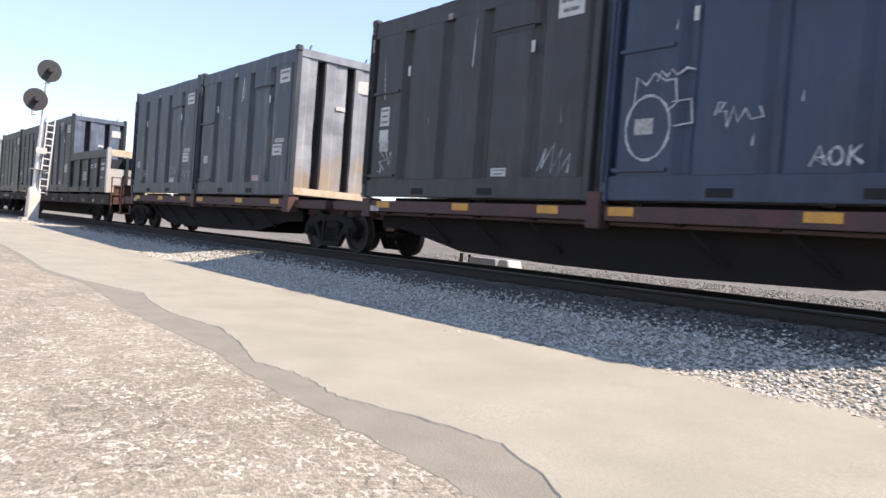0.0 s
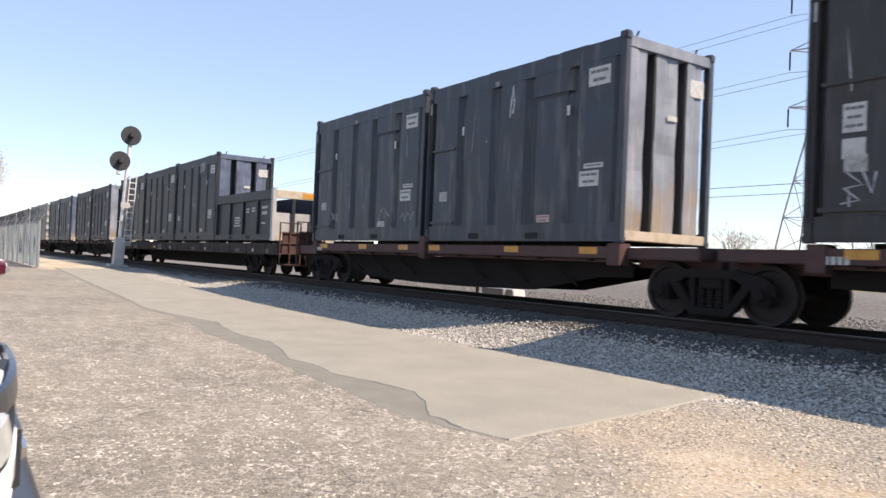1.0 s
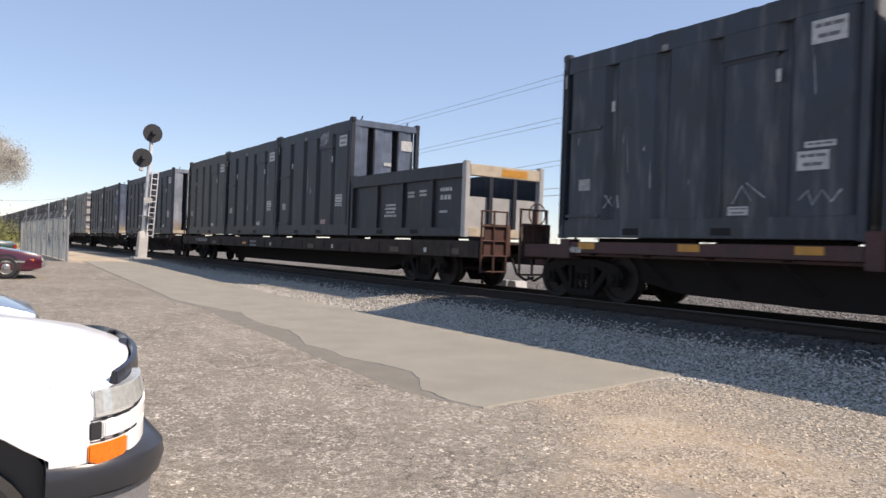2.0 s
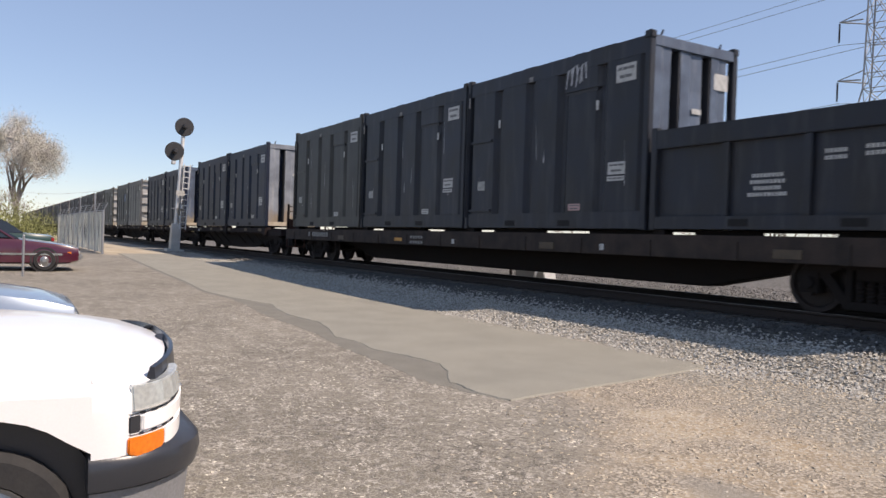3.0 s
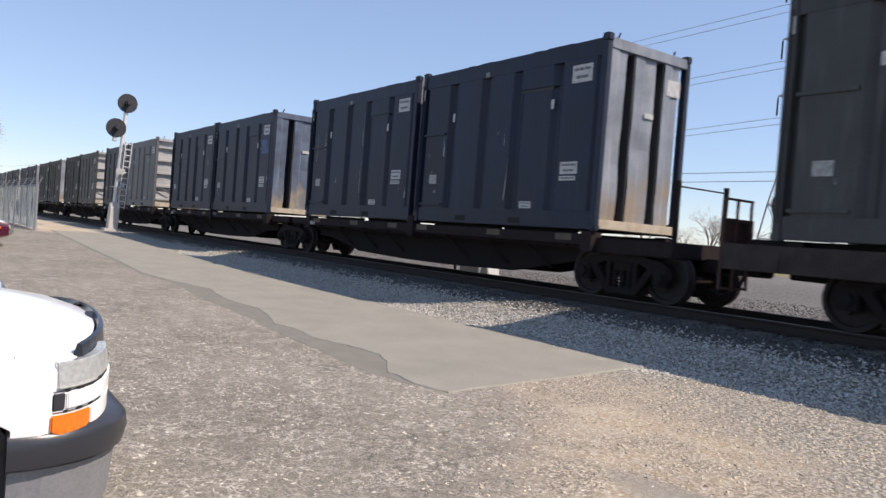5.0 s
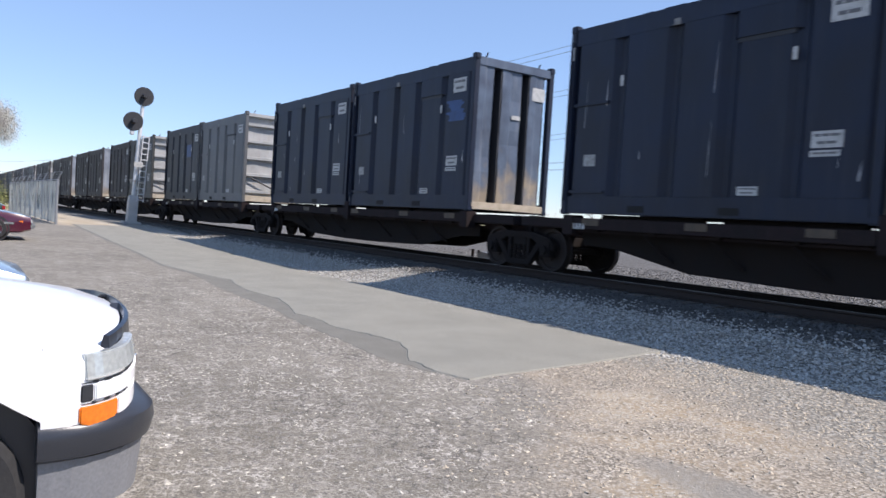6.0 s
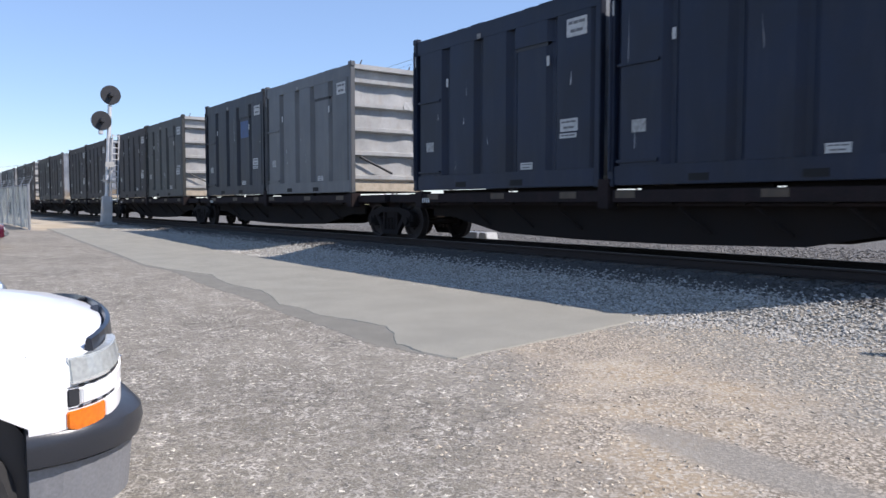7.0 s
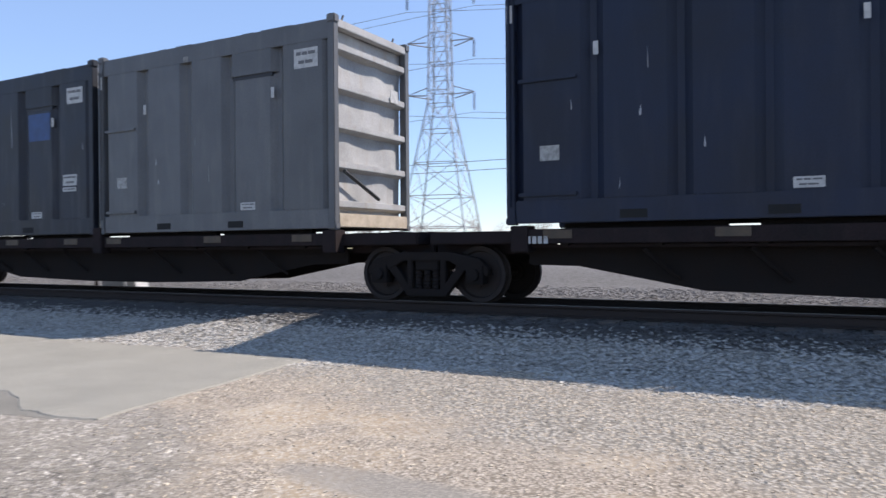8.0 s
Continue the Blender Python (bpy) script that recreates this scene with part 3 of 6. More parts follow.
def stones(name, xs, ys, size, mat, label, seed, flat=0.62):
    """Many small angular stones lying on the ground at the given places."""
    g = np.random.default_rng(seed)
    n = len(xs)
    base = np.array([(1, 0, 0), (-1, 0, 0), (0, 1, 0), (0, -1, 0), (0, 0, 1), (0, 0, -1)], float)
    tri = np.array([(0, 2, 4), (2, 1, 4), (1, 3, 4), (3, 0, 4), (2, 0, 5), (1, 2, 5), (3, 1, 5), (0, 3, 5)])
    s = g.uniform(size[0], size[1], n)
    p = base[None] * g.uniform(0.55, 1.15, (n, 6, 1)) + g.normal(0, 0.22, (n, 6, 3))
    q = g.normal(size=(n, 4))
    q /= np.linalg.norm(q, axis=1, keepdims=True)
    w, u = q[:, None, :1], q[:, None, 1:]
    u = np.broadcast_to(u, p.shape)
    c = 2 * np.cross(u, p)
    p = (p + w * c + np.cross(u, c)) * s[:, None, None]
    p[:, :, 2] *= flat
    z = np.array([height(a, b) for a, b in zip(xs, ys)]) - 0.014 + s * 0.3
    p += np.stack([xs, ys, z], 1)[:, None]
    me = bpy.data.meshes.new(name)
    me.from_pydata(p.reshape(-1, 3).tolist(), [], (tri[None] + 6 * np.arange(n)[:, None, None]).reshape(-1, 3).tolist())
    me.materials.append(mat)
    return tagged(new(name, me), label, "gravel", kind="stuff")


dice = np.random.default_rng(17)


def scatter(count, x0, x1, y0, y1, bias, keep=None):
    """Places over a rectangle, denser towards x1; keep thins them."""
    xs = x0 + (x1 - x0) * dice.random(count) ** bias
    ys = dice.uniform(y0, y1, count)
    if keep is not None:
        ok = keep(xs, ys)
        xs, ys = xs[ok], ys[ok]
    return xs, ys


ragged = lambda xs, ys: ys > 7.45 + 0.25 * np.sin(xs * 1.3) + 0.2 * np.sin(xs * 3.7 + 1) + dice.normal(0, 0.12, len(xs))
fading = lambda xs, ys: ragged(xs, ys) & (ys < 9.2 + dice.normal(0, 0.28, len(xs)))
stones("ballast_stones", *scatter(58000, -44, 5, 7.1, 10.0, 0.5, fading), (0.013, 0.036), STONE, "crushed pale grey stone ballast spilling from the track bank", 3)
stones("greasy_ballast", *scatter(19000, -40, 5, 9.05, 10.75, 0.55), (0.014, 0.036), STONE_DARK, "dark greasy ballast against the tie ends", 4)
spill = lambda xs, ys: (((xs + 2.3) * 0.95) ** 2 + ((ys - 3.75) * 3.6) ** 2 > 0.8) & (ys > 2.5 - 0.55 * xs + dice.normal(0, 0.9, len(xs)) + 1.3 * np.sin(xs * 1.1 + ys * 0.7)) & ((xs > -5.9) | (ys > 7.3))
stones("gravel", *scatter(62000, -7.5, 5.0, 2.4, 7.9, 0.9, spill), (0.006, 0.024), STONE_TAN, "loose pale gravel scattered on sandy dirt", 5)
clumps = lambda xs, ys: np.sin(xs * 5.3 + 2.1 * np.sin(ys * 3.1)) + np.sin(ys * 6.7 + 1.7 * np.sin(xs * 4.3)) + dice.normal(0, 0.9, len(xs)) > 0.2
worn = lambda xs, ys: (ys < np.interp(xs, [a for a, _ in OLD_EDGE], [b for _, b in OLD_EDGE]) + dice.normal(0.02, 0.05, len(xs))) & (0.80 * xs + ys < 0.6 + dice.normal(0, 0.8, len(xs))) & clumps(xs, ys)
stones("asphalt_grit", *scatter(56000, -15, 2.5, -1.5, 4.9, 0.72, worn), (0.006, 0.022), GRIT, "pale stone chips standing out of worn asphalt", 8, 0.42)
stones("back_ballast", *scatter(26000, -36, 6, 12.7, 18.5, 0.7), (0.018, 0.045), STONE_MID, "pale crushed stone beyond the rails", 7)

# ---- train ----
MOVERS = []            # (thing, x at the start, y, z)
CACHE = {}
LEN, WID, TALL = 6.1, 2.46, 3.62
NEAR, BASE = 10.31, 1.76


def shared(key, build, mat, bevel=0.0, smooth=False):
    key = (key, mat.name)
    if key not in CACHE:
        CACHE[key] = mesh_of(build(), key[0], mat, bevel, smooth)
    return CACHE[key]


def put(parent, name, key, build, mat, at=None, label="", bevel=0.0, smooth=False):
    return part(name, shared(key, build, mat, bevel, smooth), None, parent, label, at=at)


GROOVES = (1.30, 2.47, 3.57, 4.78)     # distance of the side grooves from the front


def panel_build(x0, x1, z0, z1, proud):
    def build():
        bm = bmesh.new()
        y = 0.125
        a = [(x0 - 0.12, y, z0), (x1 + 0.12, y, z0), (x1 + 0.12, y, z1), (x0 - 0.12, y, z1)]
        b = [(x0, y - proud, z0), (x1, y - proud, z0), (x1, y - proud, z1), (x0, y - proud, z1)]
        va, vb = [bm.verts.new(p) for p in a], [bm.verts.new(p) for p in b]
        bm.faces.new(vb)
        bm.faces.new(va[::-1])
        for i in range(4):
            bm.faces.new((va[i], va[(i + 1) % 4], vb[(i + 1) % 4], vb[i]))
        return bm
    return build


def decal(parent, x, z, w, h, lines=0, mat=None, y=0.024, bars=None):
    """A sticker on the near side, x metres back from the front, with rows of illegible print as bars."""
    d = put(parent, "label_sticker", f"sticker{w}{h}", lambda: boxes((-w / 2, w / 2, -0.005, 0.001, -h / 2, h / 2)), mat or DECAL, pose(-x, y, z))
    for k in range(lines):
        zz = h / 2 - h * (k + 0.62) / (lines + 0.25)
        l = w * (0.40 - 0.07 * (k % 2))
        for u0, u1 in ((-1.0, -0.52), (-0.42, 0.16), (0.27, 1.0)) if k % 2 == 0 else ((-0.95, -0.2), (-0.08, 0.9)):
            put(d, "text_bar", f"bar{w}{h}{lines}{u0}", lambda l=l, u0=u0, u1=u1: boxes((l * u0, l * u1, -0.0075, -0.0052, -h * 0.12 / lines, h * 0.22 / lines)), DECAL_INK, pose(0, 0, zz))
    return d


def vertical_end(c, paint, sill):
    for k, (y0, y1) in enumerate(((0.10, 0.60), (0.82, 1.48), (1.68, 2.18))):
        def build(y0=y0, y1=y1, k=k):
            bm = bmesh.new()
            n = 9
            rows = []
            for i in range(n + 1):
                z = 0.2 + 3.2 * i / n
                dent = 0.03 * noise.noise((y0 * 3, z * 1.3, 4)) + 0.012 * noise.noise((y0 * 5, z * 4, 9))
                s = 0.02 * noise.noise((z * 1.7, y0, 2))
                mid = y0 + (y1 - y0) * 0.45
                rows.append([bm.verts.new(p) for p in ((-0.32, y0, z), (-0.03 + dent, y0 + 0.03 + s, z), (-0.035 + dent, mid, z), (-0.06 + dent * 1.6, mid + 0.05, z), (-0.05 + dent, y1 - 0.02 + s, z), (-0.32, y1 + s, z))])
            for a, b in zip(rows, rows[1:]):
                for j in range(1, 5):
                    bm.faces.new((a[j], a[j + 1], b[j + 1], b[j]))
            return bm
        # panel walls turned from the sun, their shade painted as a dark strip
        put(c, "end_web", f"end_web{k}", lambda y0=y0: boxes((-0.32, -0.045, y0 - 0.012, y0 + 0.028, 0.2, 3.4)), RECESS_SHADE)
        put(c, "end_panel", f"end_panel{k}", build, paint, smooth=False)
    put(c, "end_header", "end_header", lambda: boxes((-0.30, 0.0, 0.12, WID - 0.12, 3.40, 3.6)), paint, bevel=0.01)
    put(c, "end_sill", "end_sill", lambda: boxes((-0.30, 0.0, 0.12, WID - 0.12, 0.02, 0.2)), sill, label="dusty tan end sill", bevel=0.012)


def ribbed_end(c, paint, sill):
    for k in range(5):
        z = 0.42 + k * 0.68
        def rib(z=z):
            bm = bmesh.new()
            prism(bm, [(-0.31, z - 0.14), (-0.02, z - 0.05), (-0.02, z + 0.06), (-0.31, z + 0.10)], "y", 0.12, WID - 0.12)
            return bm
        put(c, "end_rib", f"end_rib{k}", rib, paint, bevel=0.008)
    def skin():
        bm = bmesh.new()
        n, m = 26, 18
        g = [[bm.verts.new((-0.17 + 0.06 * noise.noise((i * 0.16, j * 0.2, 3)) + 0.012 * noise.noise((i * 0.4, j * 0.5, 8)), 0.1 + (WID - 0.2) * j / m, 0.15 + 3.35 * i / n)) for j in range(m + 1)] for i in range(n + 1)]
        for i in range(n):
            for j in range(m):
                bm.faces.new((g[i][j], g[i][j + 1], g[i + 1][j + 1], g[i + 1][j]))
        return bm
    put(c, "end_skin", "end_skin", skin, paint, label="dented sheet metal", smooth=True)
    def brace():
        bm = bmesh.new()
        rod(bm, (-0.02, 0.3, 1.0), (0.0, 1.35, 0.55), 0.035, sides=6)
        return bm
    put(c, "bent_bar", "bent_bar", brace, C_OLIVE, label="bent loose bar")
    put(c, "end_header", "end_header_r", lambda: boxes((-0.30, 0.0, 0.12, WID - 0.12, 3.46, 3.6)), paint, bevel=0.01)
    put(c, "end_sill", "end_sill_r", lambda: boxes((-0.30, 0.01, 0.12, WID - 0.12, 0.02, 0.26)), sill, label="tan rusty end sill", bevel=0.012)


def container(paint, end, label, stickers=1, end_paint=None, pink=False):
    c = tagged(new("waste_container"), label, "container", group="containers on the train")
    put(c, "core", "core", lambda: boxes((-LEN + 0.1, -0.30, 0.125, WID - 0.06, 0.1, TALL - 0.06)), paint)
    cuts = [0.14, *GROOVES, LEN - 0.14]
    for k in range(5):
        a, b = cuts[k] + (0.17 if k else 0.13), cuts[k + 1] - (0.17 if k < 4 else 0.13)
        if k == 1:
            put(c, "hatch_header", "hatch_header", panel_build(-b - 0.05, -a + 0.05, 2.84, 3.26, 0.102), paint)
            put(c, "hatch", "hatch", panel_build(-b, -a, 0.34, 2.80, 0.07), paint, label="set-back hatch leaf")
            # dark strip painted in for the shade under the header
            put(c, "hatch_slot", "slot", lambda a=a, b=b: boxes((-b - 0.06, -a + 0.06, 0.048, 0.12, 2.77, 2.84)), RECESS_SHADE, label="slot above the hatch, its shade painted dark")
            continue
        put(c, "side_panel", f"panel{k}", panel_build(-b, -a, 0.34, 3.26, 0.10), paint)
    put(c, "top_rail", "top_rail", lambda: boxes((-LEN + 0.14, -0.14, 0.0215, 0.16, 3.26, TALL - 0.03)), paint, bevel=0.006)
    put(c, "top_rail", "top_rail_b", lambda: boxes((-LEN + 0.14, -0.14, WID - 0.12, WID, 3.44, TALL - 0.03)), paint)
    def rail_low():
        bm = boxes((-LEN + 0.14, -0.14, 0.0215, 0.16, 0.0, 0.34))
        return bm
    put(c, "bottom_rail", "bottom_rail", rail_low, paint, bevel=0.012)
    put(c, "bottom_rail", "bottom_rail_b", lambda: boxes((-LEN + 0.14, -0.14, WID - 0.12, WID, 0.0, 0.24)), paint)
    for x in (2.3, 4.2):
        put(c, "fork_pocket", "pocket", lambda: boxes((-0.19, 0.19, -0.004, 0.02, 0.05, 0.17)), RECESS, pose(-x, 0.0205, 0))
    for x in (-0.14, -LEN):
        for y in (0.0, WID - 0.14):
            put(c, "corner_post", "post", lambda: boxes((0, 0.14, 0, 0.14, 0.1, TALL - 0.1)), paint, pose(x, y, 0), bevel=0.012)
            put(c, "corner_casting", "casting", lambda: boxes((-0.01, 0.165, -0.006, 0.15, TALL - 0.1, TALL + 0.05)), paint, pose(x - 0.005, y - 0.002, 0), bevel=0.02)
            put(c, "corner_casting", "casting_low", lambda: boxes((-0.01, 0.165, -0.006, 0.15, -0.02, 0.1)), paint, pose(x - 0.005, y - 0.002, 0), bevel=0.02)
    def roof():
        bm = boxes((-LEN + 0.14, -0.14, 0.12, WID - 0.12, TALL - 0.16, TALL - 0.05))
        r = random.Random(2)
        for k in range(7):
            x = -0.6 - k * 0.8
            box(bm, x + r.uniform(-0.3, 0.3), x + r.uniform(0.32, 0.5), 0.03, 0.16, TALL - 0.035, TALL + r.uniform(-0.03, -0.012))
        rod(bm, (-0.12, 0.35, TALL - 0.06), (-0.1, 0.42, TALL + 0.12), 0.02, sides=5)
        rod(bm, (-0.12, 2.0, TALL - 0.06), (-0.1, 2.05, TALL + 0.1), 0.02, sides=5)
        return bm
    put(c, "roof_cover", "roof", roof, paint)
    for z in (2.1, 0.42):
        put(c, "hinge_bar", "hinge_bar", lambda: boxes((-0.55, 0.35, -0.03, 0.012, -0.03, 0.03)), paint, pose(-LEN + 0.75, 0.02, z), bevel=0.01)
    def lock():
        bm = bmesh.new()
        rod(bm, (0, -0.02, 0.25), (0, -0.02, 3.35), 0.022, sides=6)
        return bm
    put(c, "lock_rod", "lock_rod", lock, paint, pose(-LEN + 0.06, 0.0, 0))
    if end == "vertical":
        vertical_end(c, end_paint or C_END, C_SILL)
        if stickers:
            put(c, "label_sticker", "endsticker", lambda: boxes((-0.012, -0.004, -0.2, 0.2, -0.16, 0.16)), DECAL, pose(-0.02, 2.0, 2.95))
            put(c, "label_sticker", "endsticker2", lambda: boxes((-0.012, -0.004, -0.13, 0.13, -0.05, 0.05)), DECAL, pose(-0.02, 1.32, 2.3))
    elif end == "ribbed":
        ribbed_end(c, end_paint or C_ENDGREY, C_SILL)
        put(c, "label_sticker", "endsticker3", lambda: boxes((-0.012, -0.004, -0.13, 0.13, -0.12, 0.12)), DECAL, pose(0.01, 1.9, 2.55))
    if stickers:
        decal(c, 0.62, 2.98, 0.52, 0.34, 2)
        decal(c, 1.38, 2.46, 0.075, 0.19, 0)
        decal(c, 4.72, 2.46, 0.075, 0.19, 0)
        decal(c, 3.55, 3.32, 0.13, 0.11, 0, mat=DECAL_DIM, y=0.0205)
        decal(c, 6.03, 3.12, 0.09, 0.26, 0, y=-0.001)
        decal(c, 5.42, 1.02, 0.30, 0.22, 0, mat=DECAL_FADED)
        decal(c, 2.02, 0.44, 0.36, 0.14, 2, mat=DECAL_RED if pink else DECAL, y=0.0545)
        if stickers == 1:
            decal(c, 0.80, 1.14, 0.48, 0.28, 2)
            decal(c, 0.70, 1.37, 0.46, 0.09, 1)
        elif stickers == 2:
            decal(c, 0.80, 1.17, 0.46, 0.24, 2)
            decal(c, 0.82, 0.97, 0.44, 0.09, 1)
        elif stickers == 3:
            decal(c, 5.45, 1.62, 0.30, 0.38, 3)
            decal(c, 5.45, 1.22, 0.30, 0.26, 0)
    rnd = random.Random(SCUFF[0])
    SCUFF[0] += 1
    if stickers:
        for _ in range(11):
            k = rnd.randrange(4)
            x, z, h, w = rnd.uniform(0.3, 5.8), rnd.uniform(0.4, 2.3), rnd.choice((0.1, 0.16, 0.3, 0.5, 0.9)), rnd.choice((0.008, 0.012, 0.02, 0.028))
            if min(abs(x - g) for g in GROOVES) < 0.2 or 1.3 < x < 2.5:
                continue
            put(c, "scuff", f"scuff{h}{w}", lambda h=h, w=w: scuff_mesh(h, w), CHALK, pose(-x, 0.0245, z, 0, rnd.uniform(-6, 6), 0))
    return c


SCUFF = [1]


def scuff_mesh(h, w):
    bm = bmesh.new()
    pts = [(-w * 0.5, 0), (w * 0.4, h * 0.05), (w * 0.55, h * 0.4), (w * 0.2, h * 0.75), (w * 0.1, h), (-w * 0.2, h * 0.6), (-w * 0.6, h * 0.3)]
    prism(bm, pts, "y", -0.0015, 0.001)
    return bm


def stroke(parent, pts, x, z, size, width=0.022, y=0.022):
    """A hand-drawn paint line on the near side, one unbroken ribbon: pts in units of size."""
    line = [Vector((a * size, 0, b * size)) for a, b in pts]
    bm = bmesh.new()
    front, back = [], []
    for i, p in enumerate(line):
        d = line[min(i + 1, len(line) - 1)] - line[max(i - 1, 0)]
        d = d if d.length > 1e-6 else Vector((1, 0, 0))
        w = Vector((-d.z, 0, d.x)).normalized() * width * (0.55 + 0.2 * ((i * 7) % 3 - 1))
        front.append([bm.verts.new(p + k * w + Vector((0, -0.003, 0))) for k in (1, -1)])
        back.append([bm.verts.new(p + k * w + Vector((0, 0.001, 0))) for k in (1, -1)])
    for a, b, c, d in zip(front, front[1:], back, back[1:]):
        for quad in ((a[0], a[1], b[1], b[0]), (a[0], b[0], d[0], c[0]), (a[1], c[1], d[1], b[1])):
            bm.faces.new(quad)
    return part("paint_line", bm, CHALK, parent, "white paint-marker scrawl", at=pose(-x, y, z))


def wheelset(parent, x):
    def build():
        bm = bmesh.new()
        for s, y in ((1, 0.51), (-1, 1.94)):
            lathe(bm, "y", (0, y, 0), [(-0.075 * s, 0.13), (-0.075 * s, 0.15), (-0.02 * s, 0.17), (-0.02 * s, 0.36), (-0.07 * s, 0.385), (-0.07 * s, 0.452), (0.055 * s, 0.458), (0.07 * s, 0.485), (0.09 * s, 0.485), (0.09 * s, 0.40), (0.03 * s, 0.37), (0.03 * s, 0.17), (0.09 * s, 0.15), (0.09 * s, 0.10)], 28)
        lathe(bm, "y", (0, 0, 0), [(0.33, 0.07), (2.12, 0.07)], 12)
        for k in range(4):
            a = k * math.pi / 2
            rod(bm, (0.2 * math.cos(a), 0.44, 0.2 * math.sin(a)), (0.2 * math.cos(a), 0.47, 0.2 * math.sin(a)), 0.025, sides=6)
        return bm
    w = put(parent, "wheelset", "wheelset", build, WHEEL, pose(x, 0, -0.779))
    return w


SPIN = []


def bogie(car, x, spin=True):
    b = part("bogie", shared("bolster", lambda: boxes((-0.22, 0.22, 0.3, 2.16, -0.72, -0.5), (-0.35, 0.35, 0.75, 1.7, -0.5, -0.36)), GRIME, 0.02), None, car, "grimy cast-steel two-axle bogie", at=pose(x, 0, 0))
    def frame_side():
        bm = bmesh.new()
        y0, y1 = 0.26, 0.40
        top = [(-1.12, -0.66), (-0.95, -0.52), (-0.45, -0.42), (0.45, -0.42), (0.95, -0.52), (1.12, -0.66), (1.12, -0.80), (0.7, -0.70), (0.42, -0.56), (-0.42, -0.56), (-0.7, -0.70), (-1.12, -0.80)]
        prism(bm, top, "y", y0, y1)
        prism(bm, [(-0.74, -0.68), (-0.60, -0.62), (-0.28, -1.02), (0.28, -1.02), (0.60, -0.62), (0.74, -0.68), (0.36, -1.14), (-0.36, -1.14)], "y", y0 + 0.01, y1 - 0.01)
        for s in (-1, 1):
            prism(bm, [(s * 0.26, -0.55), (s * 0.36, -0.55), (s * 0.36, -1.03), (s * 0.26, -1.03)], "y", y0 + 0.012, y1 - 0.012)
            box(bm, s * 0.89 - 0.15, s * 0.89 + 0.15, y0 - 0.03, y1 + 0.03, -0.93, -0.62)
            rod(bm, (s * 0.89, y0 - 0.09, -0.779), (s * 0.89, y0 - 0.02, -0.779), 0.10, sides=12)
        return bm
    put(b, "side_frame", "side_frame", frame_side, GRIME, bevel=0.012)
    put(b, "side_frame", "side_frame", frame_side, GRIME, pose(0, 1.79, 0), bevel=0.012)
    def spring():
        bm = bmesh.new()
        lathe(bm, "z", (0, 0.33, -1.02), [(0.028 * k, 0.066 if k % 2 else 0.05) for k in range(12)], 10)
        return bm
    for yy in (0.0, 1.79):
        for sx in (-0.16, 0.0, 0.16):
            put(b, "spring", "spring", spring, GRIME, pose(sx, yy, 0))
    for s in (-0.89, 0.89):
        w = wheelset(b, s)
        if spin:
            SPIN.append((w, s))
    return b


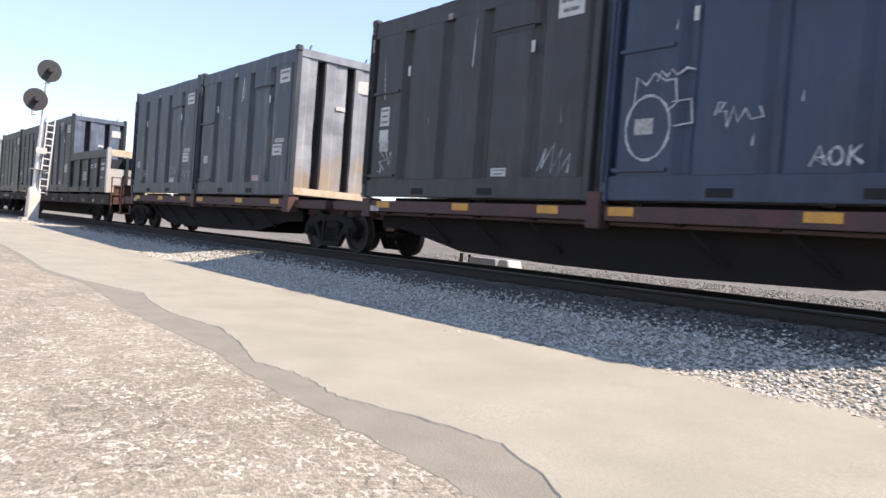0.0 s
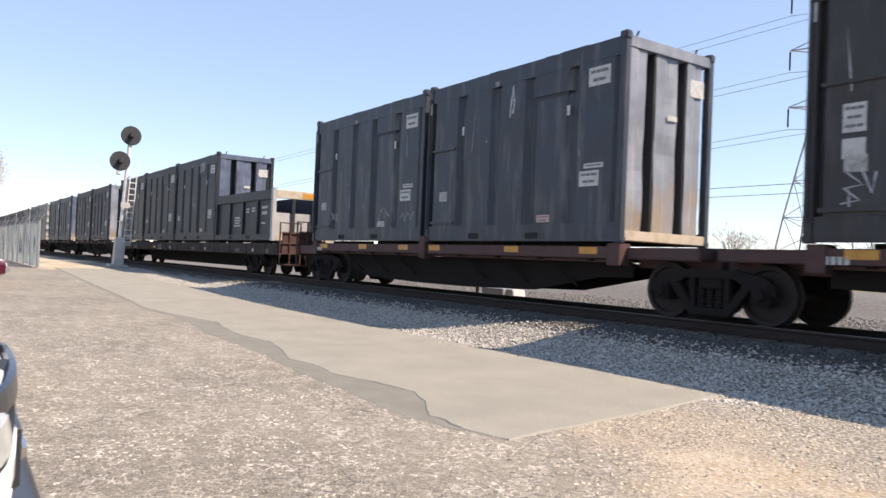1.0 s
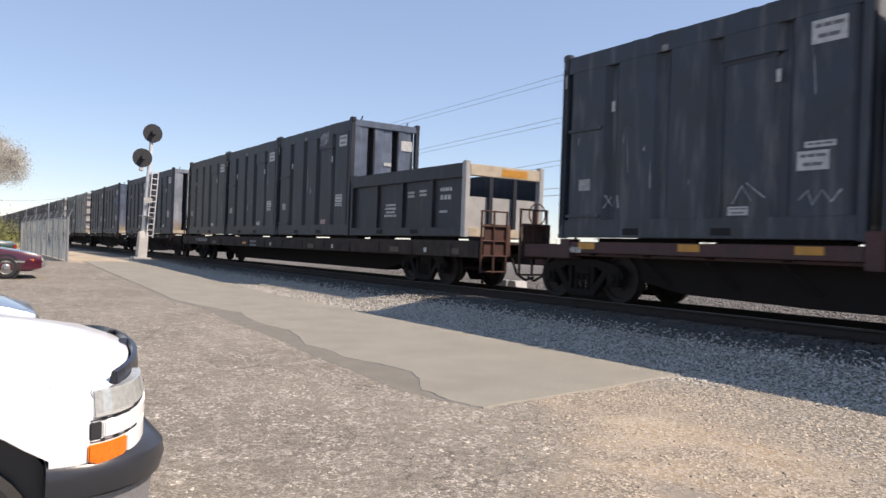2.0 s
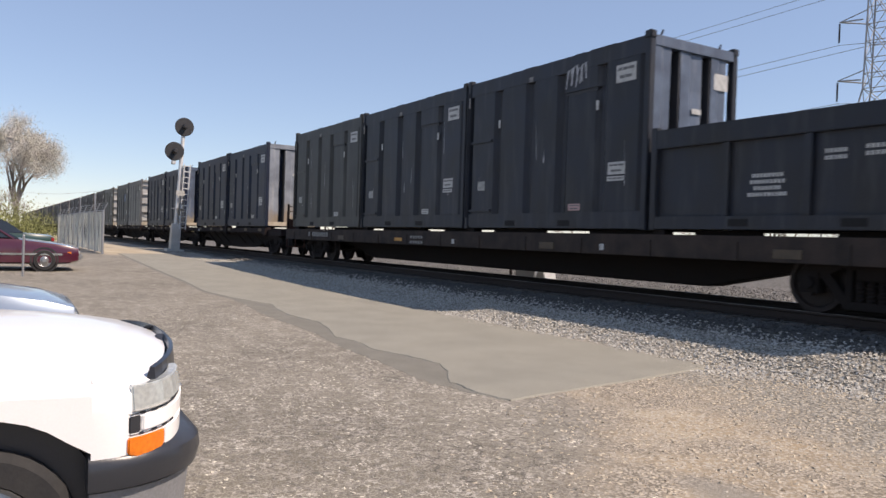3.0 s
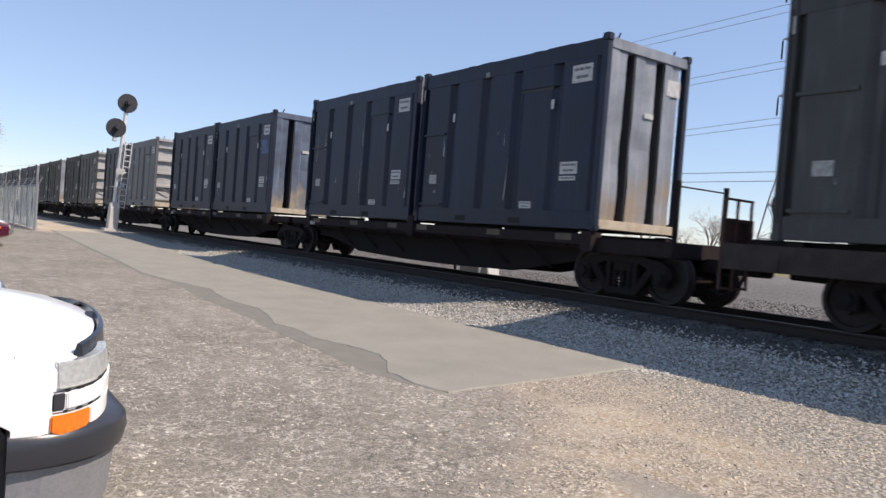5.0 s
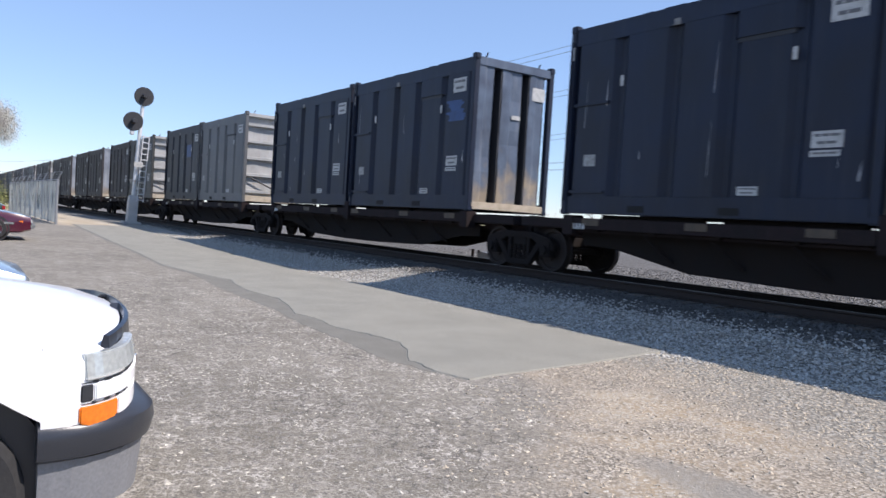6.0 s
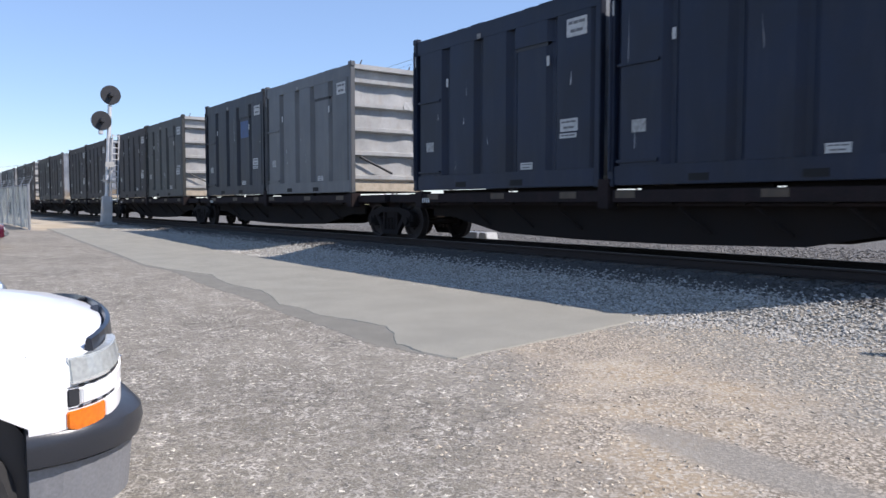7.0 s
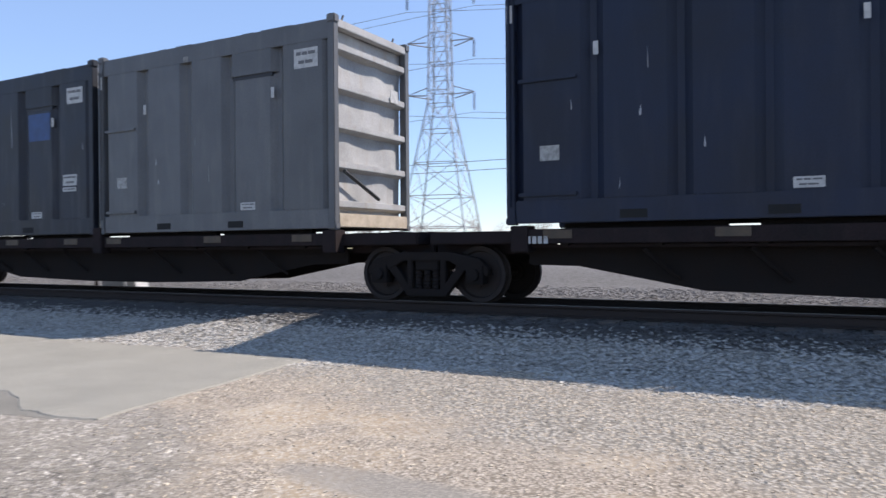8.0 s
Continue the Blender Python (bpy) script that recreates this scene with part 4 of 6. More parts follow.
def spine_unit(x, detail=True, front_bogie=True, rear_bogie=False, front_plain=False):
    """A two-container platform car; x is its front container's front corner."""
    car = tagged(new("container_platform_car"), "oxide-red articulated container car with yellow reflectors on the sill", "railcar", group="cars of the train")
    L = 12.33
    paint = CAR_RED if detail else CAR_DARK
    def belly():
        bm = bmesh.new()
        out = [(-0.1, -0.36), (-L + 0.1, -0.36), (-L + 0.1, -0.62), (-L + 0.9, -0.64), (-L + 2.7, -0.97), (-7.2, -1.03), (-5.1, -1.03), (-2.7, -0.97), (-0.9, -0.64), (-0.1, -0.62)]
        prism(bm, out, "y", 0.50, 0.56)
        prism(bm, out, "y", 1.90, 1.96)
        box(bm, -L + 0.1, -0.1, 0.56, 1.90, -0.42, -0.37)
        return bm
    put(car, "belly_plate", "belly", belly, GRIME, label="grimy fish-belly side plate")
    for k, (x0, x1) in enumerate(((-6.0, -0.1), (-L + 0.1, -6.33))):
        put(car, "side_sill", f"sill{k}", lambda x0=x0, x1=x1: boxes((x0, x1, 0.03, 0.16, -0.30, -0.085), (x0, x1, 0.16, 0.5, -0.36, -0.31)), paint, bevel=0.01)
        put(car, "side_sill", f"sillb{k}", lambda x0=x0, x1=x1: boxes((x0, x1, WID - 0.16, WID - 0.03, -0.34, -0.05)), paint)
    # added beams that block daylight under the containers, leaving slits between them
    for k, (x0, x1) in enumerate(((-2.9, -0.75), (-5.6, -3.1), (-8.9, -6.6), (-11.6, -9.3))):
        put(car, "stringer", f"stringer{k}", lambda x0=x0, x1=x1: boxes((x0, x1, 0.34, 0.44, -0.31, -0.004)), GRIME)
    put(car, "pedestal", "pedestal", lambda: boxes((-6.30, -6.03, -0.03, 0.22, -0.42, 0.12)), paint, label="red corner pedestal between the containers", bevel=0.015)
    put(car, "pedestal", "pedestal_b", lambda: boxes((-6.30, -6.03, WID - 0.22, WID + 0.03, -0.42, 0.12)), paint)
    for xx in (-0.28, -L):
        for yy in (0.0, WID - 0.3):
            put(car, "pedestal", "pedestal_e", lambda: boxes((0, 0.28, 0.0, 0.3, -0.42, -0.03)), paint, pose(xx, yy, 0), bevel=0.012)
    for k in range(9):
        put(car, "cross_bearer", "bearer", lambda: boxes((-0.06, 0.06, 0.1, WID - 0.1, -0.34, -0.2)), GRIME, pose(-0.8 - k * 1.34, 0, 0))
    def brace_one():
        bm = bmesh.new()
        rod(bm, (0, 0.2, -0.38), (0.45, 0.47, -0.82), 0.03, sides=6)
        return bm
    for xx in (-1.9, -3.3, -4.7, -7.6, -9.0, -10.4):
        put(car, "brace", "brace", brace_one, GRIME, pose(xx, 0, 0))
    for k, xx in enumerate((0.75, 2.9, 5.7, 7.1, 9.2, 11.6)):
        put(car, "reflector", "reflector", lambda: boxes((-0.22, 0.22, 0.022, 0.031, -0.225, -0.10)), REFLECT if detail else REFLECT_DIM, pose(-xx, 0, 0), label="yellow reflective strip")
    put(car, "stencil", "stencil", lambda: boxes(*[(-0.3 + 0.09 * k, -0.24 + 0.09 * k, 0.022, 0.031, -0.30, -0.19) for k in range(4)]), DECAL, pose(-L + 0.55, 0, 0))
    # beam across the gap to the car ahead
    if not front_plain:
        put(car, "gap_beam", "gap_beam", lambda: boxes((-0.1, 1.60, 0.62, 1.84, -0.44, -0.08), (-0.1, 1.5, 0.2, 0.62, -0.30, -0.10)), paint, bevel=0.02)
    else:
        put(car, "draft_sill", "draft_sill", lambda: boxes((-0.1, 1.75, 0.15, 2.31, -0.42, -0.14), (1.7, 2.35, 1.05, 1.4, -0.62, -0.38)), paint, bevel=0.02)
        for yy in (0.55, 1.95):
            bm = bmesh.new()
            rod(bm, (1.45, yy, -0.15), (1.45, yy, 0.95), 0.05, sides=8)
            part("stake", bm, GRIME, car, "dark upright stake on the deck end")
        bm = bmesh.new()
        rod(bm, (1.45, 0.55, 0.85), (1.45, 1.95, 0.85), 0.015, sides=5)
        part("stake_chain", bm, GRIME, car)
    if rear_bogie:
        put(car, "draft_sill", "draft_sill_r", lambda: boxes((-L - 1.3, -L + 0.1, 0.15, 2.31, -0.42, -0.14), (-L - 2.0, -L - 1.25, 1.05, 1.4, -0.62, -0.38)), paint, bevel=0.02)
        ends(car, -L - 1.33, -1)
    else:
        put(car, "gap_beam", "gap_beam_r", lambda: boxes((-L - 1.62, -L + 0.1, 0.66, 1.80, -0.46, -0.10), (-L - 1.5, -L + 0.1, 0.2, 0.66, -0.30, -0.10)), paint, bevel=0.02)
    if front_bogie:
        bogie(car, 0.55 if front_plain else 1.62, detail)
    if rear_bogie:
        bogie(car, -L + 0.35, detail)
    MOVERS.append((car, x, NEAR, BASE))
    return car


def ends(car, x, s):
    """Grab irons, brake wheel stand and air hose at a coupled end."""
    for y in (0.06, 0.42, 0.80):
        bm = bmesh.new()
        rod(bm, (x, y, -0.85), (x, y, 0.62), 0.028, sides=6)
        part("grab_iron", bm, CAR_RUST, car, "rusty grab iron")
    for z in (-0.82, -0.45, -0.1, 0.25, 0.6):
        bm = bmesh.new()
        rod(bm, (x, 0.06, z), (x, 0.80, z), 0.022, sides=6)
        part("grab_iron", bm, CAR_RUST, car, "rusty grab iron")
    part("end_plate", boxes((x - 0.06, x - 0.03, 0.15, 0.95, -0.45, 0.30)), CAR_RUST, car, "rusty end plate", bevel=0.008)
    bm = bmesh.new()
    rod(bm, (x, 1.7, -0.4), (x, 1.7, 0.7), 0.035, sides=6)
    for k in range(16):
        p, q = k * math.pi / 8, (k + 1) * math.pi / 8
        rod(bm, (x + 0.04 * s, 1.7 + 0.26 * math.cos(p), 0.6 + 0.26 * math.sin(p)), (x + 0.04 * s, 1.7 + 0.26 * math.cos(q), 0.6 + 0.26 * math.sin(q)), 0.018, sides=5)
    part("brake_wheel", bm, CAR_RUST, car, "rusty brake wheel on its stand")
    bm = bmesh.new()
    pts = [(x + s * 0.05, 0.95, -0.5), (x + s * 0.25, 0.95, -0.85), (x + s * 0.55, 0.97, -0.98), (x + s * 0.8, 1.0, -0.9)]
    tube(bm, pts, 0.03)
    part("air_hose", bm, GRIME, car)


def flat_car(x, L):
    car = tagged(new("long_flatcar"), "long weathered brown flatcar with a straight side sill", "railcar", group="cars of the train")
    part("deck", boxes((-L, 0, 0.02, WID - 0.02, -0.16, -0.1)), CAR_BROWN, car)
    part("side_sill", boxes((-L, 0, 0.0, 0.1, -0.50, -0.10), (-L, 0, 0.1, 0.22, -0.50, -0.45)), CAR_BROWN, car, bevel=0.008)
    part("side_sill", boxes((-L, 0, WID - 0.1, WID, -0.60, -0.09)), CAR_BROWN, car)
    bm = bmesh.new()
    out = [(-0.6, -0.26), (-L + 0.6, -0.26), (-L + 0.6, -0.6), (-L + 4.4, -0.66), (-L + 6.2, -1.02), (-6.2, -1.02), (-4.4, -0.66), (-0.6, -0.6)]
    prism(bm, out, "y", 0.95, 1.5)
    part("centre_sill", bm, GRIME, car, bevel=0.02)
    # added filler pieces; they stop daylight through parts of the deck gap
    for x0, x1 in ((-3.3, -1.4), (-5.9, -4.6), (-8.6, -6.5), (-12.0, -10.1), (-14.3, -12.9), (-18.0, -15.4), (-21.9, -19.2), (-L + 0.3, -23.6)):
        part("deck_rail", boxes((x0, x1, 0.3, 0.42, -0.1, -0.012)), GRIME, car)
    for k in range(14):
        part("stiffener", boxes((-1.2 - k * 1.85, -1.08 - k * 1.85, -0.02, 0.0, -0.50, -0.2)), CAR_BROWN, car)
    for k in range(5):
        xx = 0.35 + k * 6.15
        for y in (0.06, WID - 0.3):
            part("pedestal", boxes((-xx - 0.12, -xx + 0.12, y, y + 0.24, -0.1, -0.02)), GRIME, car)
    for xx in (1.0, 3.9, 9.6, 20.6):
        part("reflector", boxes((-xx - 0.24, -xx + 0.24, -0.012, -0.002, -0.44, -0.30)), REFLECT_DIM, car, "faded orange reflective strip")
    part("reflector", boxes((-16.65, -16.2, -0.012, -0.002, -0.40, -0.31)), REFLECT, car, "orange reflective strip")
    for k in range(10):
        part("stencil", boxes((-23.6 + 0.19 * k, -23.47 + 0.19 * k, -0.012, -0.002, -0.36, -0.2)), DECAL_DIM, car)
    for k in range(5):
        for z in (-0.28, -0.42):
            part("stencil", boxes((-15.7 + 0.15 * k, -15.6 + 0.15 * k, -0.012, -0.002, z - 0.04, z + 0.04)), DECAL_DIM, car)
    for xx in (2.3, 7.9, 13.4):
        part("stencil", boxes((-xx - 0.06, -xx + 0.06, -0.012, -0.002, -0.42, -0.30)), DECAL, car)
    part("coupler", boxes((-0.1, 0.75, 1.05, 1.4, -0.62, -0.38)), GRIME, car, bevel=0.03)
    part("coupler", boxes((-L - 0.75, -L + 0.1, 1.05, 1.4, -0.62, -0.38)), GRIME, car, bevel=0.03)
    ends(car, 0.04, 1)
    ends(car, -L - 0.04, -1)
    bogie(car, -2.8)
    bogie(car, -L + 2.75)
    MOVERS.append((car, x, NEAR, BASE))
    return car


def half_container(x):
    c = tagged(new("half_height_container"), "open half-height dark grey container with a yellow end placard", "container", group="containers on the train")
    H = 1.78
    part("floor", boxes((-LEN + 0.1, -0.1, 0.1, WID - 0.1, 0.06, 0.14)), C_DARK, c)
    part("side_wall", boxes((-LEN + 0.1, -0.1, 0.1, 0.13, 0.1, H - 0.05)), C_DARK, c)
    part("side_wall", boxes((-LEN + 0.1, -0.1, WID - 0.13, WID - 0.1, 0.1, H - 0.05)), C_DARK, c)
    # front end coloured pale for the light that falls on it
    part("end_wall", boxes((-0.14, -0.1, 0.1, WID - 0.1, 0.1, 0.98)), C_ENDGREY, c, "pale scuffed end wall")
    part("end_wall", boxes((-LEN + 0.1, -LEN + 0.14, 0.1, WID - 0.1, 0.1, H - 0.05)), C_DARK, c)
    for y0 in (0.0, WID - 0.14):
        part("top_rail", boxes((-LEN + 0.1, -0.1, y0, y0 + 0.14, H - 0.34, H)), C_DARK, c, bevel=0.012)
        part("bottom_rail", boxes((-LEN + 0.1, -0.1, y0, y0 + 0.14, 0.0, 0.22)), C_DARK, c, bevel=0.012)
    part("end_rail", boxes((-0.14, 0.0, 0.14, WID - 0.14, H - 0.3, H - 0.02)), C_SILL, c, bevel=0.012)
    part("end_sill", boxes((-0.14, 0.0, 0.14, WID - 0.14, 0.0, 0.22)), C_SILL, c, bevel=0.012)
    part("placard", boxes((0.001, 0.008, 1.1, 1.9, H - 0.26, H - 0.08)), REFLECT, c, "yellow placard")
    for xx in (1.55, 3.05, 4.5):
        part("side_post", boxes((-xx - 0.07, -xx + 0.07, 0.02, 0.1, 0.22, H - 0.34)), C_DARK, c, bevel=0.01)
    for yy in (0.8, 1.55):
        part("end_post", boxes((-0.1, -0.02, yy - 0.06, yy + 0.06, 0.22, H - 0.3)), C_DARK, c, bevel=0.01)
    for xx in (-0.14, -LEN):
        for y in (0.0, WID - 0.14):
            part("corner_post", boxes((xx - 0.005, xx + 0.145, y - 0.005, y + 0.145, -0.02, H + 0.05)), C_ENDGREY if xx > -1 else C_DARK, c, bevel=0.015)
    for xx in (2.3, 4.2):
        part("fork_pocket", boxes((-xx - 0.19, -xx + 0.19, -0.004, 0.02, 0.05, 0.17)), RECESS, c)
    rows = [(0.95, 1.18, 0.09, 5, 0.11), (0.95, 0.98, 0.12, 3, 0.17), (1.05, 0.62, 0.06, 6, 0.06), (2.05, 1.18, 0.06, 5, 0.07), (2.05, 1.08, 0.06, 5, 0.07), (2.65, 1.16, 0.06, 5, 0.07), (2.65, 1.06, 0.06, 5, 0.07), (3.75, 0.86, 0.06, 8, 0.07), (3.75, 0.76, 0.06, 9, 0.07), (3.75, 0.66, 0.06, 7, 0.07), (3.75, 0.56, 0.06, 10, 0.07)]
    for xx, z, h, k, pitch in rows:
        for i in range(k):
            x0 = -xx + (i - k / 2) * pitch
            part("stencil", boxes((x0, x0 + pitch * 0.68, 0.092, 0.0985, z - h / 2, z + h / 2)), DECAL, c)
    MOVERS.append((c, x, NEAR, BASE))
    return c


def load(x, *args, **kw):
    c = container(*args, **kw)
    MOVERS.append((c, x, NEAR, BASE))
    return c


DARK_LABEL = "dark blue-grey steel waste container with grooved sides and white stickers"
NAVY_LABEL = "navy blue steel waste container with grooved sides and white stickers"
GREY_LABEL = "weathered grey steel waste container with a dented ribbed end"
BROWN_LABEL = "dark brown-grey steel waste container with grooved sides"
GREY2_LABEL = "grey steel waste container with grooved sides and white stickers"
BACK = 6.29             # second container's front behind the first one's

# the unit ahead, then unit by unit backwards
spine_unit(-5.55 + 15.59, front_bogie=False)
load(-5.55 + 15.59, C_DARK, "vertical", DARK_LABEL)
load(-5.55 + 15.59 - BACK, C_DARK, "vertical", DARK_LABEL)

# graffiti unit
spine_unit(-5.55)
a1 = load(-5.55, C_BLUE, "vertical", "navy blue waste container scrawled with white paint-marker graffiti")
a2 = load(-5.55 - BACK, C_TAUPE, "vertical", "dark grey waste container with faded scrawls near its base", stickers=3)
circle = [(math.cos(k * math.pi / 9) * 0.5, math.sin(k * math.pi / 9) * 0.62) for k in range(19)]
stroke(a1, circle, 5.36, 1.0, 0.72, 0.030)
stroke(a1, [(-0.5, 0.1), (-0.45, 0.75), (-0.2, 0.55), (0.0, 0.8), (0.3, 0.6), (0.55, 0.62), (0.62, 0.1), (0.4, -0.05)], 5.3, 1.25, 0.62, 0.026)
stroke(a1, [(0.0, 0.3), (0.5, 0.32), (0.56, -0.2), (0.1, -0.25)], 5.0, 1.15, 0.6, 0.026)
stroke(a1, [(0, 0), (0.12, 0.3), (0.3, 0.1), (0.45, 0.3), (0.62, 0.12), (0.9, 0.28), (1.2, 0.2)], 5.25, 1.62, 0.5, 0.024)
stroke(a1, [(0, 0.1), (0.1, 0.42), (0.26, 0.4), (0.1, 0.16), (0.3, 0.2), (0.34, -0.2), (0.5, 0.3), (0.62, -0.1), (0.8, 0.22), (0.95, -0.05), (1.25, 0.0), (1.15, 0.25)], 4.35, 1.04, 0.52, 0.026)
stroke(a1, [(0, 0), (0.22, 0.5), (0.38, 0.02), (0.1, 0.2), (0.35, 0.24)], 3.1, 0.42, 0.46, 0.028)
stroke(a1, [(0.62 + 0.16 * math.cos(k * 0.7), 0.24 + 0.22 * math.sin(k * 0.7)) for k in range(10)], 3.1, 0.42, 0.46, 0.028)
stroke(a1, [(0.95, 0.5), (0.92, 0.0), (0.94, 0.25), (1.2, 0.5), (0.98, 0.26), (1.25, 0.05)], 3.1, 0.42, 0.46, 0.028)
stroke(a2, [(0, 0.1), (0.2, 0.5), (0.1, 0.15), (0.4, 0.6), (0.35, 0.05), (0.6, 0.5), (0.5, 0.0), (0.8, 0.4), (0.75, 0.05)], 1.1, 0.36, 0.85, 0.026)
stroke(a2, [(0, 0), (0.3, 0.05), (0.05, 0.25), (0.35, 0.3), (0.1, 0.5), (0.3, 0.62), (0.5, 0.15), (0.55, 0.5)], 5.6, 0.5, 0.8, 0.030)

# second unit, coupled to the flatcar behind it
b_unit = spine_unit(-21.19, rear_bogie=True)
b1 = load(-21.19, C_SLATE, "vertical", "dark blue-grey waste container with rust-stained front end and scuffs", pink=True)
b2 = load(-21.19 - BACK, C_SLATE, "vertical", DARK_LABEL)
stroke(b2, [(0, 0), (0.3, 0.3), (0.05, 0.35), (0.35, 0.05), (0.5, 0.35), (0.55, 0.0)], 4.9, 0.55, 0.7, 0.02)
stroke(b2, [(0, 0), (0.2, 0.35), (0.4, 0.05), (0.3, 0.4), (0.7, 0.1)], 2.1, 0.55, 0.8, 0.02)
stroke(b2, [(0, 0.1), (0.2, 0.3), (0.3, 0.0), (0.5, 0.3), (0.7, 0.05), (0.9, 0.3)], 1.0, 0.5, 0.7, 0.02)
stroke(b1, [(0, 0), (0.05, 0.5), (0.1, 0.9), (0.18, 0.4), (0.12, 0.1)], 3.1, 2.55, 0.7, 0.05)

# long flatcar: a half-height box leads three tall ones
flat_car(-36.3, 26.1)
half_container(-36.9)
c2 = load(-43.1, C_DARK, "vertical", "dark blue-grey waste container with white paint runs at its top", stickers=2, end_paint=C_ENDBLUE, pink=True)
load(-49.28, C_DARK, "vertical", DARK_LABEL, stickers=2)
load(-55.5, C_OLIVE, "vertical", "olive-grey steel waste container with grooved sides", stickers=4)
for k, (dx, dz) in enumerate(((0.0, 0.0), (0.16, 0.05), (0.3, 0.0), (0.42, 0.06))):
    stroke(c2, [(0, 0), (0.08, 0.45), (0.2, 0.5), (0.24, 0.1)], 2.35 - dx, 2.92 + dz, 0.8, 0.045, 0.020)

# coupled pair with posts at its front
spine_unit(-65.16, front_plain=True, detail=False)
d1 = load(-65.11, C_NAVY, "vertical", "dark navy waste container with a rust-streaked front end", stickers=2)
load(-65.18 - BACK, C_NAVY, "vertical", NAVY_LABEL, stickers=2)

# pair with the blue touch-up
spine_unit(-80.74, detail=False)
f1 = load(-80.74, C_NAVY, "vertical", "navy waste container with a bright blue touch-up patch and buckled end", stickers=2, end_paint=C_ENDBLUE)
load(-80.74 - BACK, C_NAVY, "vertical", NAVY_LABEL, stickers=2)
spot = bmesh.new()
roll = random.Random(5)
for k in range(9):
    z, w0, w1 = -0.22 + 0.055 * k, -0.34 + roll.uniform(-0.10, 0.10), 0.30 + roll.uniform(-0.12, 0.12)
    prism(spot, [(w0, z), (w0 + 0.06, z - 0.03), (w1 - 0.05, z - 0.034), (w1, z), (w1 - 0.04, z + 0.026), (w0 + 0.03, z + 0.03)], "y", -0.0015 - 0.0002 * k, 0.001)
part("touch_up_paint", spot, BLUE_SPOT, f1, "bright blue rolled touch-up patch", at=pose(-0.72, 0.0235, 2.38))

# grey box with the dented ribbed end, blue-marked one behind
spine_unit(-96.31, detail=False)
load(-96.31, C_GREY, "ribbed", GREY_LABEL, stickers=4)
g2 = load(-96.31 - BACK, C_DARK, "vertical", "dark waste container with a blue square on its hatch", stickers=2)
part("touch_up_paint", boxes((-0.38, 0.38, -0.004, 0.001, -0.3, 0.3)), BLUE_SPOT, g2, "bright blue square patch", at=pose(-1.9, 0.054, 2.40))

kinds = [(C_OLIVE, "ribbed", GREY2_LABEL), (C_BROWN, "vertical", BROWN_LABEL), (C_BROWN, "vertical", BROWN_LABEL), (C_BROWN, "ribbed", BROWN_LABEL), (C_DARK, "ribbed", DARK_LABEL), (C_BROWN, "vertical", BROWN_LABEL)]
for k in range(14):
    x = -111.9 - 15.59 * k
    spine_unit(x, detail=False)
    load(x, *kinds[k % 6])
    load(x - BACK, *kinds[(k * 2 + 1) % 6])


# ---- signal mast ----
def signal(x, y):
    z0 = height(x, y)
    s = tagged(new("railway_signal"), "silver railway signal mast with two round black searchlight heads", "railway signal")
    s.matrix_basis = pose(x, y, z0, -3.0, 0, 0)
    bm = bmesh.new()
    prism(bm, [(-0.32, 0.0), (0.32, 0.0), (0.26, 1.15), (0.16, 1.5), (-0.16, 1.5), (-0.26, 1.15)], "y", -0.24, 0.24)
    part("base_case", bm, CONCRETE, s, "white-streaked silver case", bevel=0.03)
    bm = bmesh.new()
    rod(bm, (0, 0, 1.5), (0, 0, 7.0), 0.115, 0.10, 14)
    part("mast", bm, ALU, s, smooth=True)
    part("foundation", boxes((-0.45, 0.45, -0.45, 0.45, -0.15, 0.1)), CONCRETE, s, bevel=0.02)
    for z, off in ((6.85, 0.0), (5.45, -0.42)):
        bm = bmesh.new()
        lathe(bm, "x", (0.12, off, z), [(0.0, 0.10), (0.0, 0.49), (0.025, 0.51), (0.05, 0.49), (0.05, 0.14)], 32)
        h = part("target", bm, SIG_BLACK, s, "round black target")
        bm = bmesh.new()
        lathe(bm, "x", (0.18, off, z), [(0.0, 0.14), (0.28, 0.13), (0.40, 0.10)], 18)
        part("hood", bm, SIG_BLACK, h)
        bm = bmesh.new()
        box(bm, -0.25, 0.12, off - 0.13, off + 0.13, z - 0.2, z + 0.2)
        part("lamp_case", bm, SIG_BLACK, h, bevel=0.03)
        bm = bmesh.new()
        rod(bm, (0, 0, z - 0.25), (0, off, z - 0.25), 0.05)
        rod(bm, (0, off, z - 0.4), (0, off, z), 0.05)
        part("bracket", bm, SIG_BLACK, s)
    part("lamp_box", boxes((-0.14, 0.14, -0.5, -0.3, 4.75, 5.0)), ALU, s, bevel=0.02)
    lad = part("ladder", boxes((0.20, 0.25, 0.12, 0.17, 1.2, 4.8), (0.20, 0.25, 0.44, 0.49, 1.2, 4.8)), ALU, s)
    rung = boxes((0.205, 0.245, 0.17, 0.44, -0.025, 0.025))
    me = mesh_of(rung, "rung", ALU)
    for k in range(12):
        part("rung", me, None, lad, at=pose(0, 0, 1.3 + k * 0.31))
    for z in (1.9, 3.3, 4.7):
        part("standoff", boxes((0.0, 0.2, 0.08, 0.14, z - 0.02, z + 0.02)), ALU, s)
    part("number_plate", boxes((0.35, 0.36, -0.2, 0.24, 3.05, 3.32)), DECAL, s, "blank white plate")
    part("work_platform", boxes((0.1, 0.5, -0.35, 0.35, 2.3, 2.33)), GALV, s)
    return s


signal(-43.0, 8.82)


